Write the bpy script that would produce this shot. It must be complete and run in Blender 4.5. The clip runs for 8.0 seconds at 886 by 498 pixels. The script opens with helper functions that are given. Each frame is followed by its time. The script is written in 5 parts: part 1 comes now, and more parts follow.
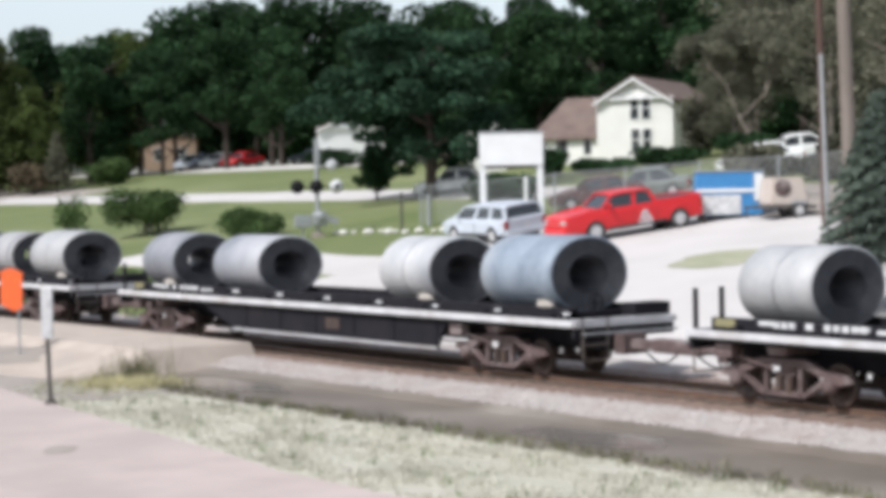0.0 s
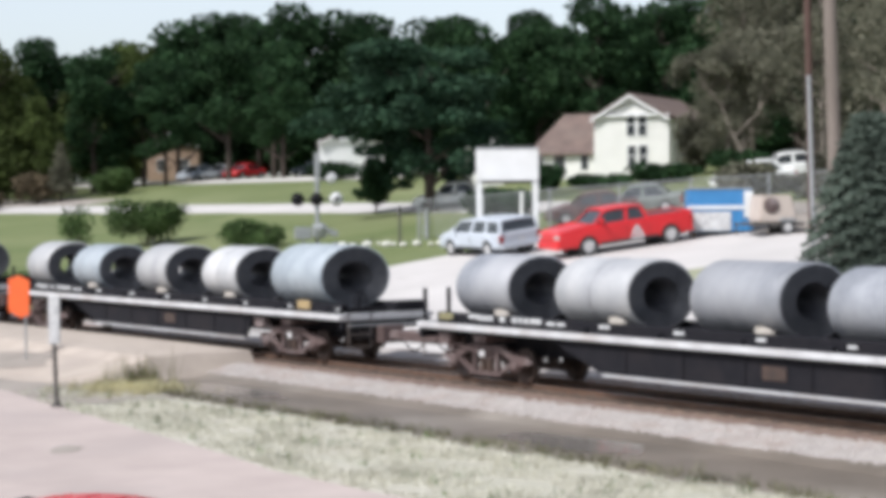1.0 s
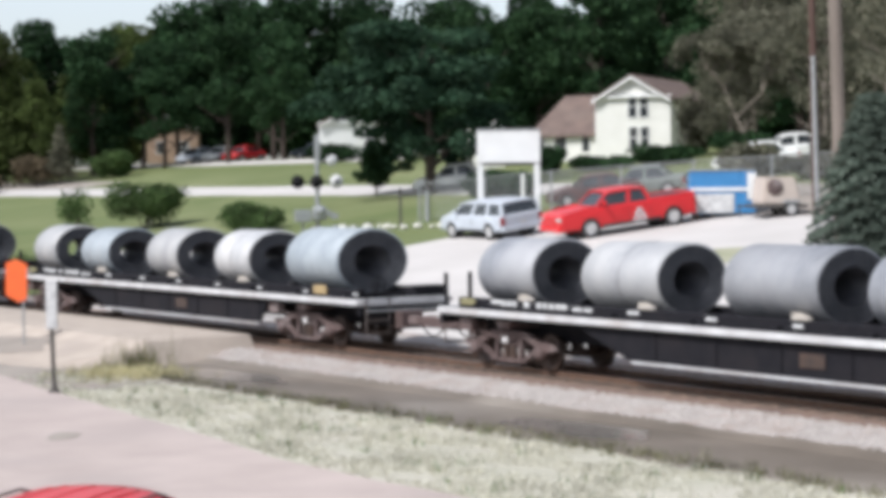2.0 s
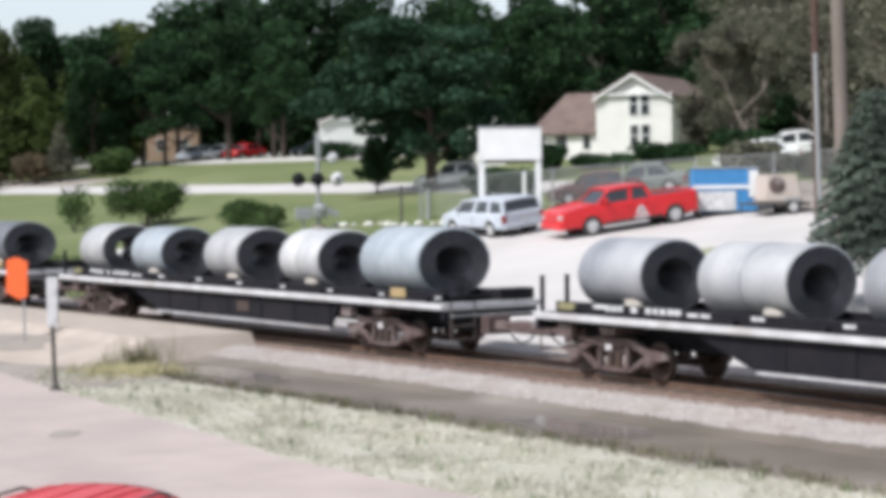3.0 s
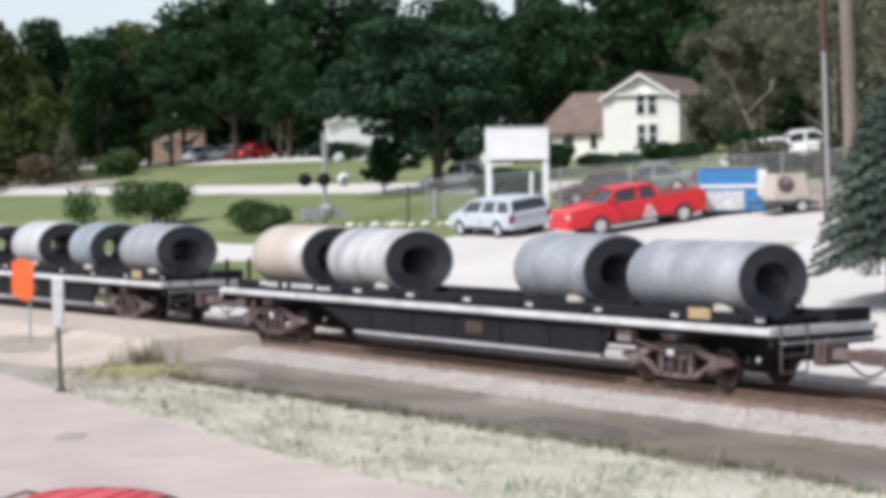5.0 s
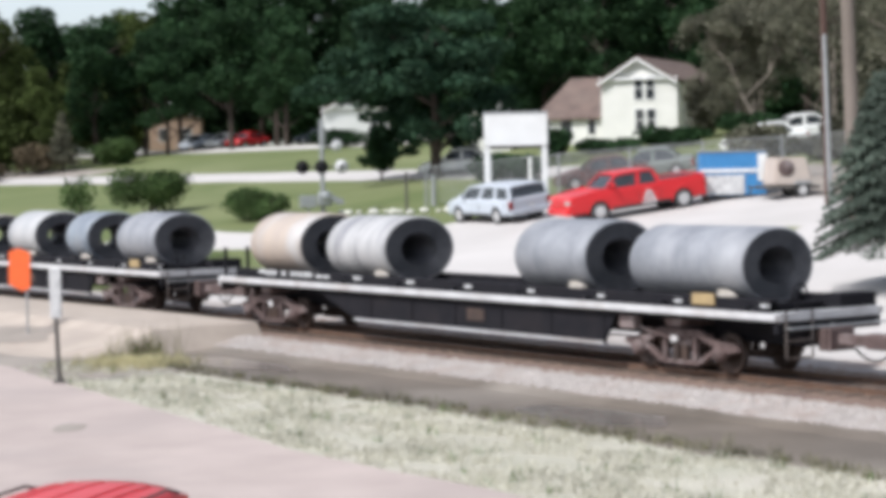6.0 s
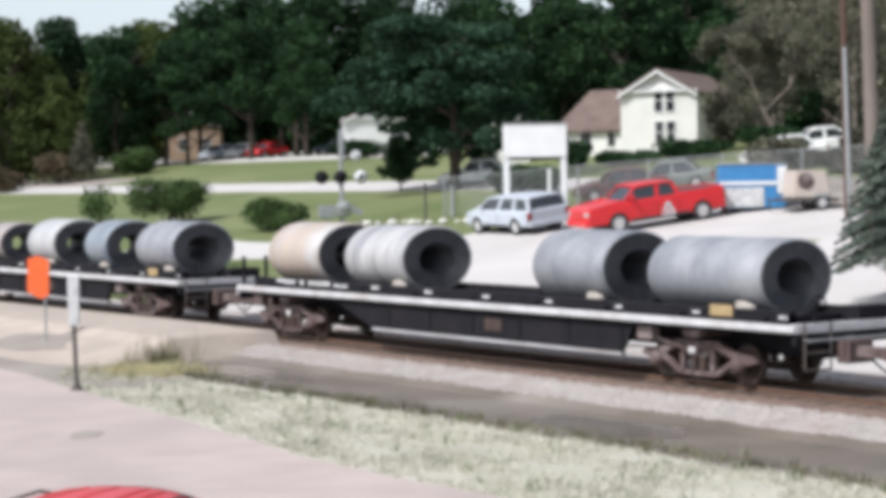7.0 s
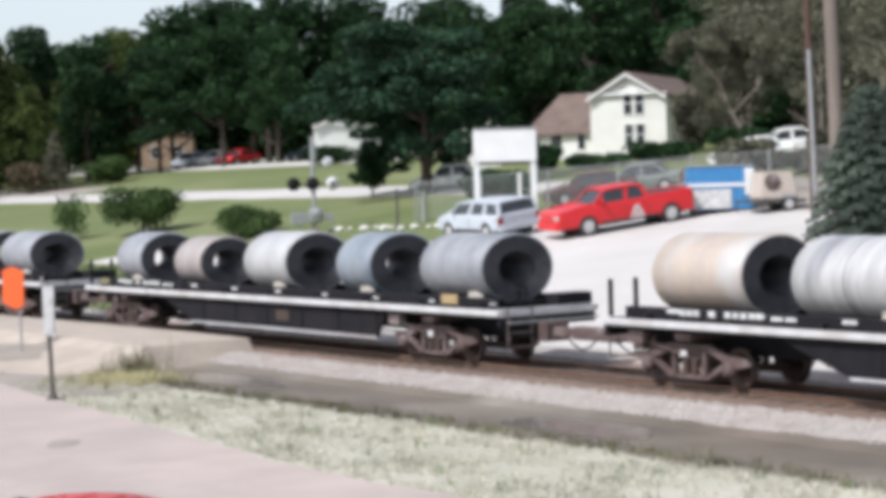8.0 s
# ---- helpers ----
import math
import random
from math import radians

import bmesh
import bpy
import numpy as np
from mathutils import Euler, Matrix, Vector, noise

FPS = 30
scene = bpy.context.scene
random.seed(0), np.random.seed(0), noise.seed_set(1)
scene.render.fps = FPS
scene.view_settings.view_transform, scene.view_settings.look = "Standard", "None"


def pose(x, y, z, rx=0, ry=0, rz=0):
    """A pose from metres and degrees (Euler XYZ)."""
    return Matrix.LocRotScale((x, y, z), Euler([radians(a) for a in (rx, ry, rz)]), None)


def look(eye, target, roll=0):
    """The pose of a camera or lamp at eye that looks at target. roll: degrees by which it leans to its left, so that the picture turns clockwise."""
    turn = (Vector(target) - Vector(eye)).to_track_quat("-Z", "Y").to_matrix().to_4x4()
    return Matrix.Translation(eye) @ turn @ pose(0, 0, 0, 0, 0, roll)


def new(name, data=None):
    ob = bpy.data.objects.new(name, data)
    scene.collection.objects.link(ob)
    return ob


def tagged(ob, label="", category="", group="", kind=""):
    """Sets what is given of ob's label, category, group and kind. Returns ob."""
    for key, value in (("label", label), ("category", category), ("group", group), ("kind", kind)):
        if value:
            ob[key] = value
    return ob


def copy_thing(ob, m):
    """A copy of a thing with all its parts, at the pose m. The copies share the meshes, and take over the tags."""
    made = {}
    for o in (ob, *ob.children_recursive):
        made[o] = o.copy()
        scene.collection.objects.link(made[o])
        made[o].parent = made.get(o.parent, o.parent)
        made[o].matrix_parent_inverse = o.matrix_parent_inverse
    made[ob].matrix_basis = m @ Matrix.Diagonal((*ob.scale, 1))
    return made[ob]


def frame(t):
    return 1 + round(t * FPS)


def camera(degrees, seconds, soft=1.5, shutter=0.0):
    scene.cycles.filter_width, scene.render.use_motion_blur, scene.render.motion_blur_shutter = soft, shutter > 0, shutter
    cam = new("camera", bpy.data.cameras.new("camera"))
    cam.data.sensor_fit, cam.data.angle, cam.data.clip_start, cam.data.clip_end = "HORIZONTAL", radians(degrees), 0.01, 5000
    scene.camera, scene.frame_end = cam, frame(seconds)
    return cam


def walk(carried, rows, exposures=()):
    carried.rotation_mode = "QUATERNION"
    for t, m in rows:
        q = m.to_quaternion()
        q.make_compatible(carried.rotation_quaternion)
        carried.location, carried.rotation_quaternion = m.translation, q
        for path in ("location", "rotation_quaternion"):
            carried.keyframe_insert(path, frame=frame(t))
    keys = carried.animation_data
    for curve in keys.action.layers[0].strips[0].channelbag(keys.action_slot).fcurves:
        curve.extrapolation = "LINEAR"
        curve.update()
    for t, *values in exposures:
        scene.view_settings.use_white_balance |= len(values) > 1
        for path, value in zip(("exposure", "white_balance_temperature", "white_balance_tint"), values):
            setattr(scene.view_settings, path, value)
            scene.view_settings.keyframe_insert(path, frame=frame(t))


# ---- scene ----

# ---- camera ----
cam = camera(25.520, 8.0, soft=5.6)
ROWS = [
    (0.0, -0.203, 1.526, 4.426, -0.060, -1.699, 1.080),
    (0.5, 0.069, -0.387, 4.501, 0.022, -1.486, 0.714),
    (1.0, 0.015, -0.335, 4.475, -0.001, -1.324, 0.501),
    (1.5, -0.003, -0.017, 4.500, -0.001, -1.754, 0.599),
    (3.0, -0.085, 0.406, 4.473, -0.005, -1.911, 0.568),
    (3.5, -0.081, 0.620, 4.503, 0.105, -1.952, 0.578),
    (4.0, -0.234, 1.420, 4.430, 0.598, -1.799, 0.493),
    (4.5, -0.135, 0.974, 4.454, 0.356, -1.705, 0.616),
    (5.0, -0.132, 0.727, 4.455, 0.169, -1.897, 0.700),
    (6.5, -0.241, 1.286, 4.416, 0.090, -2.339, 1.252),
    (7.0, -0.190, 1.172, 4.389, 0.642, -1.925, 0.775),
    (7.5, -0.093, 0.417, 4.423, 0.118, -1.831, 1.505),
    (8.0, -0.075, 0.486, 4.476, -0.134, -1.841, 1.501),
]
walk(cam, [(t, pose(x, y, z, 90 + pitch, roll, yaw)) for t, x, y, z, yaw, pitch, roll in ROWS], [(0.0, 0.46, 6230, 11), (8.0, 0.46, 6230, 11)])

# ---- world, sun, exposure ----
SUN_AZ, SUN_EL = math.atan2(-0.8, -0.6), radians(50)
world = bpy.data.worlds.new("world")
scene.world = world
world.use_nodes = True
wn = world.node_tree
sky = wn.nodes.new("ShaderNodeTexSky")
sky.sky_type, sky.sun_disc = "NISHITA", False
sky.sun_elevation, sky.sun_rotation = SUN_EL, SUN_AZ
sky.dust_density, sky.air_density = 1.2, 1.0
pale = wn.nodes.new("ShaderNodeHueSaturation")
pale.inputs["Saturation"].default_value = 0.45
wn.links.new(sky.outputs[0], pale.inputs["Color"])
wn.links.new(pale.outputs[0], wn.nodes["Background"].inputs[0])
wn.nodes["Background"].inputs[1].default_value = 0.125
sun_dir = Vector((math.sin(SUN_AZ) * math.cos(SUN_EL), math.cos(SUN_AZ) * math.cos(SUN_EL), math.sin(SUN_EL)))
sun = new("sun", bpy.data.lights.new("sun", "SUN"))
sun.data.energy, sun.data.angle, sun.data.color = 3.3, radians(3.0), (1.0, 0.97, 0.94)
sun.matrix_world = look((0, 0, 60), Vector((0, 0, 60)) - sun_dir)


# ---- materials ----
def mat(name, a, b=None, rough=0.8, metal=0.0, scale=6.0, fine=60.0, bump=0.2, stain=None, amount=0.5, per=0.0, stretch=(1, 1, 1)):
    """A surface of two colours mixed by coarse and fine noise, with a fine relief; per: change from object to object."""
    m = bpy.data.materials.new(name)
    m.use_nodes = True
    nt = m.node_tree
    N, L = nt.nodes, nt.links
    bs = N["Principled BSDF"]
    b = b or tuple(c * 0.7 for c in a)
    tc = N.new("ShaderNodeTexCoord")
    mp = N.new("ShaderNodeMapping")
    mp.inputs["Scale"].default_value = stretch
    L.new(tc.outputs["Object"], mp.inputs[0])
    n1, n2 = N.new("ShaderNodeTexNoise"), N.new("ShaderNodeTexNoise")
    n1.inputs["Scale"].default_value, n2.inputs["Scale"].default_value = scale, fine
    n1.inputs["Detail"].default_value, n2.inputs["Detail"].default_value = 6, 4
    L.new(mp.outputs[0], n1.inputs[0]), L.new(mp.outputs[0], n2.inputs[0])
    ad = N.new("ShaderNodeMath")
    ad.operation = "MULTIPLY_ADD"
    ad.inputs[1].default_value = 0.5
    L.new(n2.outputs[0], ad.inputs[0]), L.new(n1.outputs[0], ad.inputs[2])
    rp = N.new("ShaderNodeMapRange")
    rp.inputs[1].default_value, rp.inputs[2].default_value = 0.55, 0.95
    L.new(ad.outputs[0], rp.inputs[0])
    mx = N.new("ShaderNodeMix")
    mx.data_type = "RGBA"
    mx.inputs[6].default_value, mx.inputs[7].default_value = (*a, 1), (*b, 1)
    L.new(rp.outputs[0], mx.inputs[0])
    out = mx.outputs[2]
    if stain:
        n3 = N.new("ShaderNodeTexNoise")
        n3.inputs["Scale"].default_value, n3.inputs["Detail"].default_value = scale * 0.35, 8
        L.new(mp.outputs[0], n3.inputs[0])
        r3 = N.new("ShaderNodeMapRange")
        r3.inputs[1].default_value, r3.inputs[2].default_value, r3.inputs[4].default_value = 0.5, 0.68, amount
        L.new(n3.outputs[0], r3.inputs[0])
        m3 = N.new("ShaderNodeMix")
        m3.data_type = "RGBA"
        m3.inputs[7].default_value = (*stain, 1)
        L.new(r3.outputs[0], m3.inputs[0]), L.new(out, m3.inputs[6])
        out = m3.outputs[2]
    if per:
        oi, hv, mr = N.new("ShaderNodeObjectInfo"), N.new("ShaderNodeHueSaturation"), N.new("ShaderNodeMapRange")
        mr.inputs[3].default_value, mr.inputs[4].default_value = 1 - per, 1 + per
        L.new(oi.outputs["Random"], mr.inputs[0]), L.new(mr.outputs[0], hv.inputs["Value"]), L.new(out, hv.inputs["Color"])
        out = hv.outputs[0]
        mv = N.new("ShaderNodeMath")
        mv.operation = "MULTIPLY"
        mv.inputs[1].default_value = 37.0
        L.new(oi.outputs["Random"], mv.inputs[0]), L.new(mv.outputs[0], mp.inputs["Location"])
    L.new(out, bs.inputs["Base Color"])
    bs.inputs["Roughness"].default_value, bs.inputs["Metallic"].default_value = rough, metal
    if bump:
        bp = N.new("ShaderNodeBump")
        bp.inputs["Strength"].default_value, bp.inputs["Distance"].default_value = bump, 0.02
        L.new(ad.outputs[0], bp.inputs["Height"]), L.new(bp.outputs[0], bs.inputs["Normal"])
    return m


def leaf_mat(name, a, b, spread=(0.62, 1.5)):
    """Leaves that differ from clump to clump, with a little light through them."""
    m = bpy.data.materials.new(name)
    m.use_nodes = True
    N, L = m.node_tree.nodes, m.node_tree.links
    bs = N["Principled BSDF"]
    ge, oi, mx, hv = N.new("ShaderNodeNewGeometry"), N.new("ShaderNodeObjectInfo"), N.new("ShaderNodeMix"), N.new("ShaderNodeHueSaturation")
    mx.data_type = "RGBA"
    mx.inputs[6].default_value, mx.inputs[7].default_value = (*a, 1), (*b, 1)
    L.new(ge.outputs["Random Per Island"], mx.inputs[0])
    mr = N.new("ShaderNodeMapRange")
    mr.inputs[3].default_value, mr.inputs[4].default_value = 0.75, 1.3
    # sprays of lighter and darker leaves about a metre or two across
    tc, nz, nr, mu = N.new("ShaderNodeTexCoord"), N.new("ShaderNodeTexNoise"), N.new("ShaderNodeMapRange"), N.new("ShaderNodeMath")
    nz.inputs["Scale"].default_value, nz.inputs["Detail"].default_value = 0.55, 3
    nr.inputs[1].default_value, nr.inputs[2].default_value, nr.inputs[3].default_value, nr.inputs[4].default_value = 0.35, 0.68, *spread
    mu.operation = "MULTIPLY"
    L.new(tc.outputs["Object"], nz.inputs[0]), L.new(nz.outputs[0], nr.inputs[0]), L.new(nr.outputs[0], mu.inputs[0])
    L.new(oi.outputs["Random"], mr.inputs[0]), L.new(mr.outputs[0], mu.inputs[1]), L.new(mu.outputs[0], hv.inputs["Value"]), L.new(mx.outputs[2], hv.inputs["Color"])
    L.new(hv.outputs[0], bs.inputs["Base Color"])
    bs.inputs["Roughness"].default_value, bs.inputs["Specular IOR Level"].default_value = 0.85, 0.15
    tr, ms = N.new("ShaderNodeBsdfTranslucent"), N.new("ShaderNodeMixShader")
    L.new(hv.outputs[0], tr.inputs[0])
    ms.inputs[0].default_value = 0.2
    L.new(bs.outputs[0], ms.inputs[1]), L.new(tr.outputs[0], ms.inputs[2]), L.new(ms.outputs[0], N["Material Output"].inputs[0])
    return m


def ring_mat(name, a, b):
    """The end of a coil: many thin edges of sheet, ring in ring round its axis (local x)."""
    m = mat(name, a, b, rough=0.6, metal=0.3, scale=3, fine=30, bump=0)
    N, L = m.node_tree.nodes, m.node_tree.links
    tc, mp, wv, bp = N.new("ShaderNodeTexCoord"), N.new("ShaderNodeMapping"), N.new("ShaderNodeTexWave"), N.new("ShaderNodeBump")
    mp.inputs["Scale"].default_value = (0, 0.8, 1)
    wv.wave_type, wv.rings_direction = "RINGS", "X"
    wv.inputs["Scale"].default_value, wv.inputs["Distortion"].default_value = 14, 1.5
    L.new(tc.outputs["Object"], mp.inputs[0]), L.new(mp.outputs[0], wv.inputs[0])
    bp.inputs["Strength"].default_value, bp.inputs["Distance"].default_value = 0.6, 0.03
    L.new(wv.outputs[0], bp.inputs["Height"]), L.new(bp.outputs[0], N["Principled BSDF"].inputs["Normal"])
    return m


def glass_mat(name, tint, rough=0.05):
    m = bpy.data.materials.new(name)
    m.use_nodes = True
    bs = m.node_tree.nodes["Principled BSDF"]
    bs.inputs["Base Color"].default_value, bs.inputs["Roughness"].default_value = (*tint, 1), rough
    bs.inputs["Specular IOR Level"].default_value = 0.8
    return m


M = dict(
    grass=mat("grass", (0.096, 0.126, 0.036), (0.14, 0.16, 0.058), 0.95, scale=0.25, fine=9, bump=0.6, stain=(0.235, 0.245, 0.12), amount=0.4),
    worn_grass=mat("worn_grass", (0.25, 0.26, 0.16), (0.34, 0.33, 0.24), 0.95, scale=0.8, fine=12, bump=0.6),
    dry=mat("dry_ground", (0.47, 0.44, 0.37), (0.37, 0.36, 0.28), 0.95, scale=0.6, fine=12, bump=0.6, stain=(0.38, 0.35, 0.28), amount=0.5),
    road=mat("pale_road", (0.45, 0.375, 0.34), (0.375, 0.31, 0.28), 0.9, scale=0.7, fine=40, bump=0.15, stain=(0.35, 0.295, 0.27), amount=0.6),
    lot=mat("lot_paving", (0.52, 0.49, 0.465), (0.45, 0.425, 0.4), 0.9, scale=0.3, fine=25, bump=0.15, stain=(0.57, 0.54, 0.51), amount=0.5),
    gravel=mat("gravel", (0.44, 0.4, 0.37), (0.32, 0.29, 0.27), 0.95, scale=2, fine=25, bump=0.8, stain=(0.3, 0.2, 0.15), amount=0.5),
    rusty_gravel=mat("rusty_gravel", (0.22, 0.15, 0.11), (0.15, 0.1, 0.08), 0.95, scale=2, fine=25, bump=0.8, stain=(0.1, 0.07, 0.06), amount=0.6),
    dirt=mat("bare_dirt", (0.29, 0.252, 0.215), (0.22, 0.192, 0.165), 0.95, scale=0.8, fine=14, bump=0.4, stain=(0.4, 0.36, 0.31), amount=0.5),
    wet=mat("wet_dirt", (0.185, 0.152, 0.12), (0.115, 0.094, 0.072), 0.5, scale=0.5, fine=18, bump=0.15, stain=(0.3, 0.262, 0.22), amount=0.8),
    concrete=mat("concrete", (0.44, 0.375, 0.315), (0.355, 0.3, 0.25), 0.9, scale=1.2, fine=40, bump=0.2, stain=(0.31, 0.265, 0.23), amount=0.5),
    timber=mat("old_timber", (0.12, 0.09, 0.07), (0.07, 0.055, 0.045), 0.9, scale=5, fine=50, bump=0.4, per=0.25),
    pale_wood=mat("pale_wood", (0.5, 0.46, 0.41), (0.38, 0.34, 0.29), 0.85, scale=5, fine=50, bump=0.2),
    rail=mat("rail_steel", (0.2, 0.12, 0.08), (0.12, 0.07, 0.05), 0.7, 0.3, scale=8, fine=60),
    shine=mat("rail_head", (0.55, 0.53, 0.5), (0.4, 0.38, 0.36), 0.3, 1.0, scale=8, fine=60, bump=0.05),
    car_black=mat("car_black", (0.007, 0.007, 0.01), (0.013, 0.012, 0.015), 0.85, scale=3, fine=40, bump=0.1, stain=(0.04, 0.031, 0.03), amount=0.2),
    car_edge=mat("car_edge", (0.62, 0.62, 0.62), (0.45, 0.44, 0.44), 0.6, scale=2, fine=25, bump=0.1, stain=(0.3, 0.24, 0.2), amount=0.5),
    deck=mat("deck_steel", (0.07, 0.06, 0.06), (0.12, 0.1, 0.09), 0.85, scale=1.5, fine=30, bump=0.3, stain=(0.2, 0.14, 0.1), amount=0.5),
    truck=mat("bogie_rust", (0.14, 0.095, 0.088), (0.07, 0.047, 0.043), 0.8, scale=4, fine=40, bump=0.3, stain=(0.36, 0.31, 0.3), amount=0.5),
    wheel=mat("wheel_steel", (0.1, 0.065, 0.05), (0.06, 0.045, 0.04), 0.6, 0.4, scale=4, fine=40),
    tag=mat("white_tag", (0.66, 0.66, 0.65), (0.4, 0.4, 0.4), 0.7, scale=5, fine=50, bump=0),
    yellow=mat("yellow_plate", (0.44, 0.32, 0.15), (0.3, 0.22, 0.12), 0.7, scale=5, fine=50, bump=0),
    olive=mat("olive_plate", (0.27, 0.245, 0.12), (0.2, 0.18, 0.1), 0.7, scale=5, fine=50, bump=0),
    # coil ends turn away from the sun; their shade is in this dark colour
    shaded_coil_end=ring_mat("shaded_coil_end", (0.095, 0.097, 0.108), (0.048, 0.05, 0.058)),
    bore=mat("coil_bore", (0.11, 0.11, 0.12), (0.06, 0.06, 0.066), 0.55, 0.3, scale=3, fine=30),
    band=mat("strap", (0.36, 0.36, 0.37), (0.28, 0.28, 0.29), 0.5, 0.6, scale=10, fine=60, bump=0),
    orange=mat("orange_sign", (0.9, 0.15, 0.03), (0.8, 0.13, 0.03), 0.6, scale=3, fine=40, bump=0),
    post_dark=mat("dark_post", (0.06, 0.055, 0.05), (0.1, 0.09, 0.08), 0.8, scale=8, fine=60),
    white=mat("white_paint", (0.8, 0.8, 0.78), (0.72, 0.72, 0.7), 0.6, scale=1.5, fine=30, bump=0.05, stain=(0.6, 0.58, 0.54), amount=0.25),
    siding=mat("white_siding", (0.78, 0.77, 0.72), (0.7, 0.69, 0.64), 0.7, scale=0.8, fine=20, bump=0.05, stain=(0.6, 0.58, 0.52), amount=0.25),
    shingle=mat("brown_shingle", (0.17, 0.12, 0.1), (0.11, 0.08, 0.07), 0.9, scale=1.2, fine=14, bump=0.4, stain=(0.22, 0.17, 0.14), amount=0.4),
    brick=mat("tan_wall", (0.42, 0.3, 0.22), (0.35, 0.245, 0.18), 0.9, scale=1, fine=18),
    dark=mat("dark_opening", (0.02, 0.02, 0.022), (0.035, 0.035, 0.035), 0.5, scale=2, fine=20, bump=0),
    glass=glass_mat("window_glass", (0.03, 0.035, 0.04)),
    red=mat("red_paint", (0.62, 0.02, 0.025), (0.55, 0.018, 0.022), 0.3, scale=1.5, fine=30, bump=0.02),
    silver=mat("silver_paint", (0.54, 0.575, 0.62), (0.48, 0.515, 0.56), 0.35, 0.1, scale=1.5, fine=30, bump=0.02),
    blue_grey=mat("dark_paint", (0.07, 0.08, 0.1), (0.05, 0.06, 0.07), 0.35, scale=1.5, fine=30, bump=0.02),
    grey_green=mat("grey_green_paint", (0.2, 0.22, 0.2), (0.16, 0.18, 0.16), 0.4, scale=1.5, fine=30, bump=0.02),
    maroon=mat("maroon_paint", (0.1, 0.035, 0.03), (0.08, 0.03, 0.025), 0.4, scale=1.5, fine=30, bump=0.02),
    tyre=mat("tyre_rubber", (0.025, 0.025, 0.026), (0.04, 0.04, 0.04), 0.9, scale=6, fine=60),
    rim=mat("alloy_rim", (0.68, 0.67, 0.66), (0.55, 0.54, 0.53), 0.4, 0.2, scale=6, fine=60, bump=0),
    lamp=mat("lamp_glass", (0.5, 0.46, 0.44), (0.36, 0.33, 0.32), 0.2, scale=6, fine=40, bump=0),
    tail=mat("tail_glass", (0.3, 0.02, 0.02), (0.25, 0.015, 0.015), 0.25, scale=6, fine=40, bump=0),
    blue=mat("blue_panel", (0.055, 0.24, 0.5), (0.045, 0.2, 0.43), 0.5, scale=1, fine=20, bump=0.05, stain=(0.06, 0.3, 0.6), amount=0.4),
    beige=mat("beige_panel", (0.52, 0.45, 0.39), (0.45, 0.38, 0.33), 0.7, scale=1, fine=20),
    galv=mat("galvanised", (0.42, 0.43, 0.43), (0.33, 0.34, 0.34), 0.5, 0.6, scale=5, fine=50, bump=0),
    bark=mat("bark", (0.07, 0.05, 0.04), (0.04, 0.03, 0.025), 0.95, scale=6, fine=30, bump=0.8, stretch=(1, 1, 0.2)),
    grey_bark=mat("grey_bark", (0.2, 0.17, 0.14), (0.13, 0.11, 0.09), 0.95, scale=6, fine=30, bump=0.8, stretch=(1, 1, 0.2)),
    pole=mat("pole_wood", (0.2, 0.165, 0.14), (0.14, 0.115, 0.095), 0.9, scale=3, fine=30, bump=0.4, stretch=(1, 1, 0.1)),
    red_pole=mat("dark_pole_wood", (0.1, 0.055, 0.045), (0.07, 0.04, 0.03), 0.9, scale=3, fine=30, bump=0.4, stretch=(1, 1, 0.1)),
    leaf=leaf_mat("leaf", (0.011, 0.03, 0.012), (0.032, 0.066, 0.026)),
    leaf_mid=leaf_mat("leaf_mid", (0.011, 0.03, 0.017), (0.038, 0.074, 0.042)),
    leaf_olive=leaf_mat("leaf_olive", (0.03, 0.044, 0.011), (0.075, 0.1, 0.03)),
    leaf_light=leaf_mat("leaf_light", (0.04, 0.078, 0.024), (0.11, 0.16, 0.06)),
    leaf_brown=leaf_mat("leaf_brown", (0.06, 0.048, 0.03), (0.14, 0.11, 0.07)),
    leaf_grey=leaf_mat("leaf_grey", (0.078, 0.08, 0.054), (0.165, 0.158, 0.115)),
    needle=leaf_mat("needle", (0.065, 0.09, 0.07), (0.15, 0.18, 0.145)),
    blade=leaf_mat("blade", (0.35, 0.335, 0.255), (0.62, 0.6, 0.52), (0.88, 1.1)),
    edge_weed=leaf_mat("edge_weed", (0.1, 0.098, 0.058), (0.2, 0.19, 0.12)),
    straw=leaf_mat("straw", (0.24, 0.22, 0.11), (0.46, 0.42, 0.27)),
    weed=leaf_mat("weed", (0.1, 0.12, 0.05), (0.3, 0.27, 0.15)),
    stone=mat("white_stone", (0.72, 0.7, 0.64), (0.6, 0.58, 0.52), 0.9, scale=5, fine=40),
)
M["car_black"].node_tree.nodes["Principled BSDF"].inputs["Specular IOR Level"].default_value = 0.25
PUDDLE = glass_mat("muddy_water", (0.2, 0.18, 0.16), 0.12)
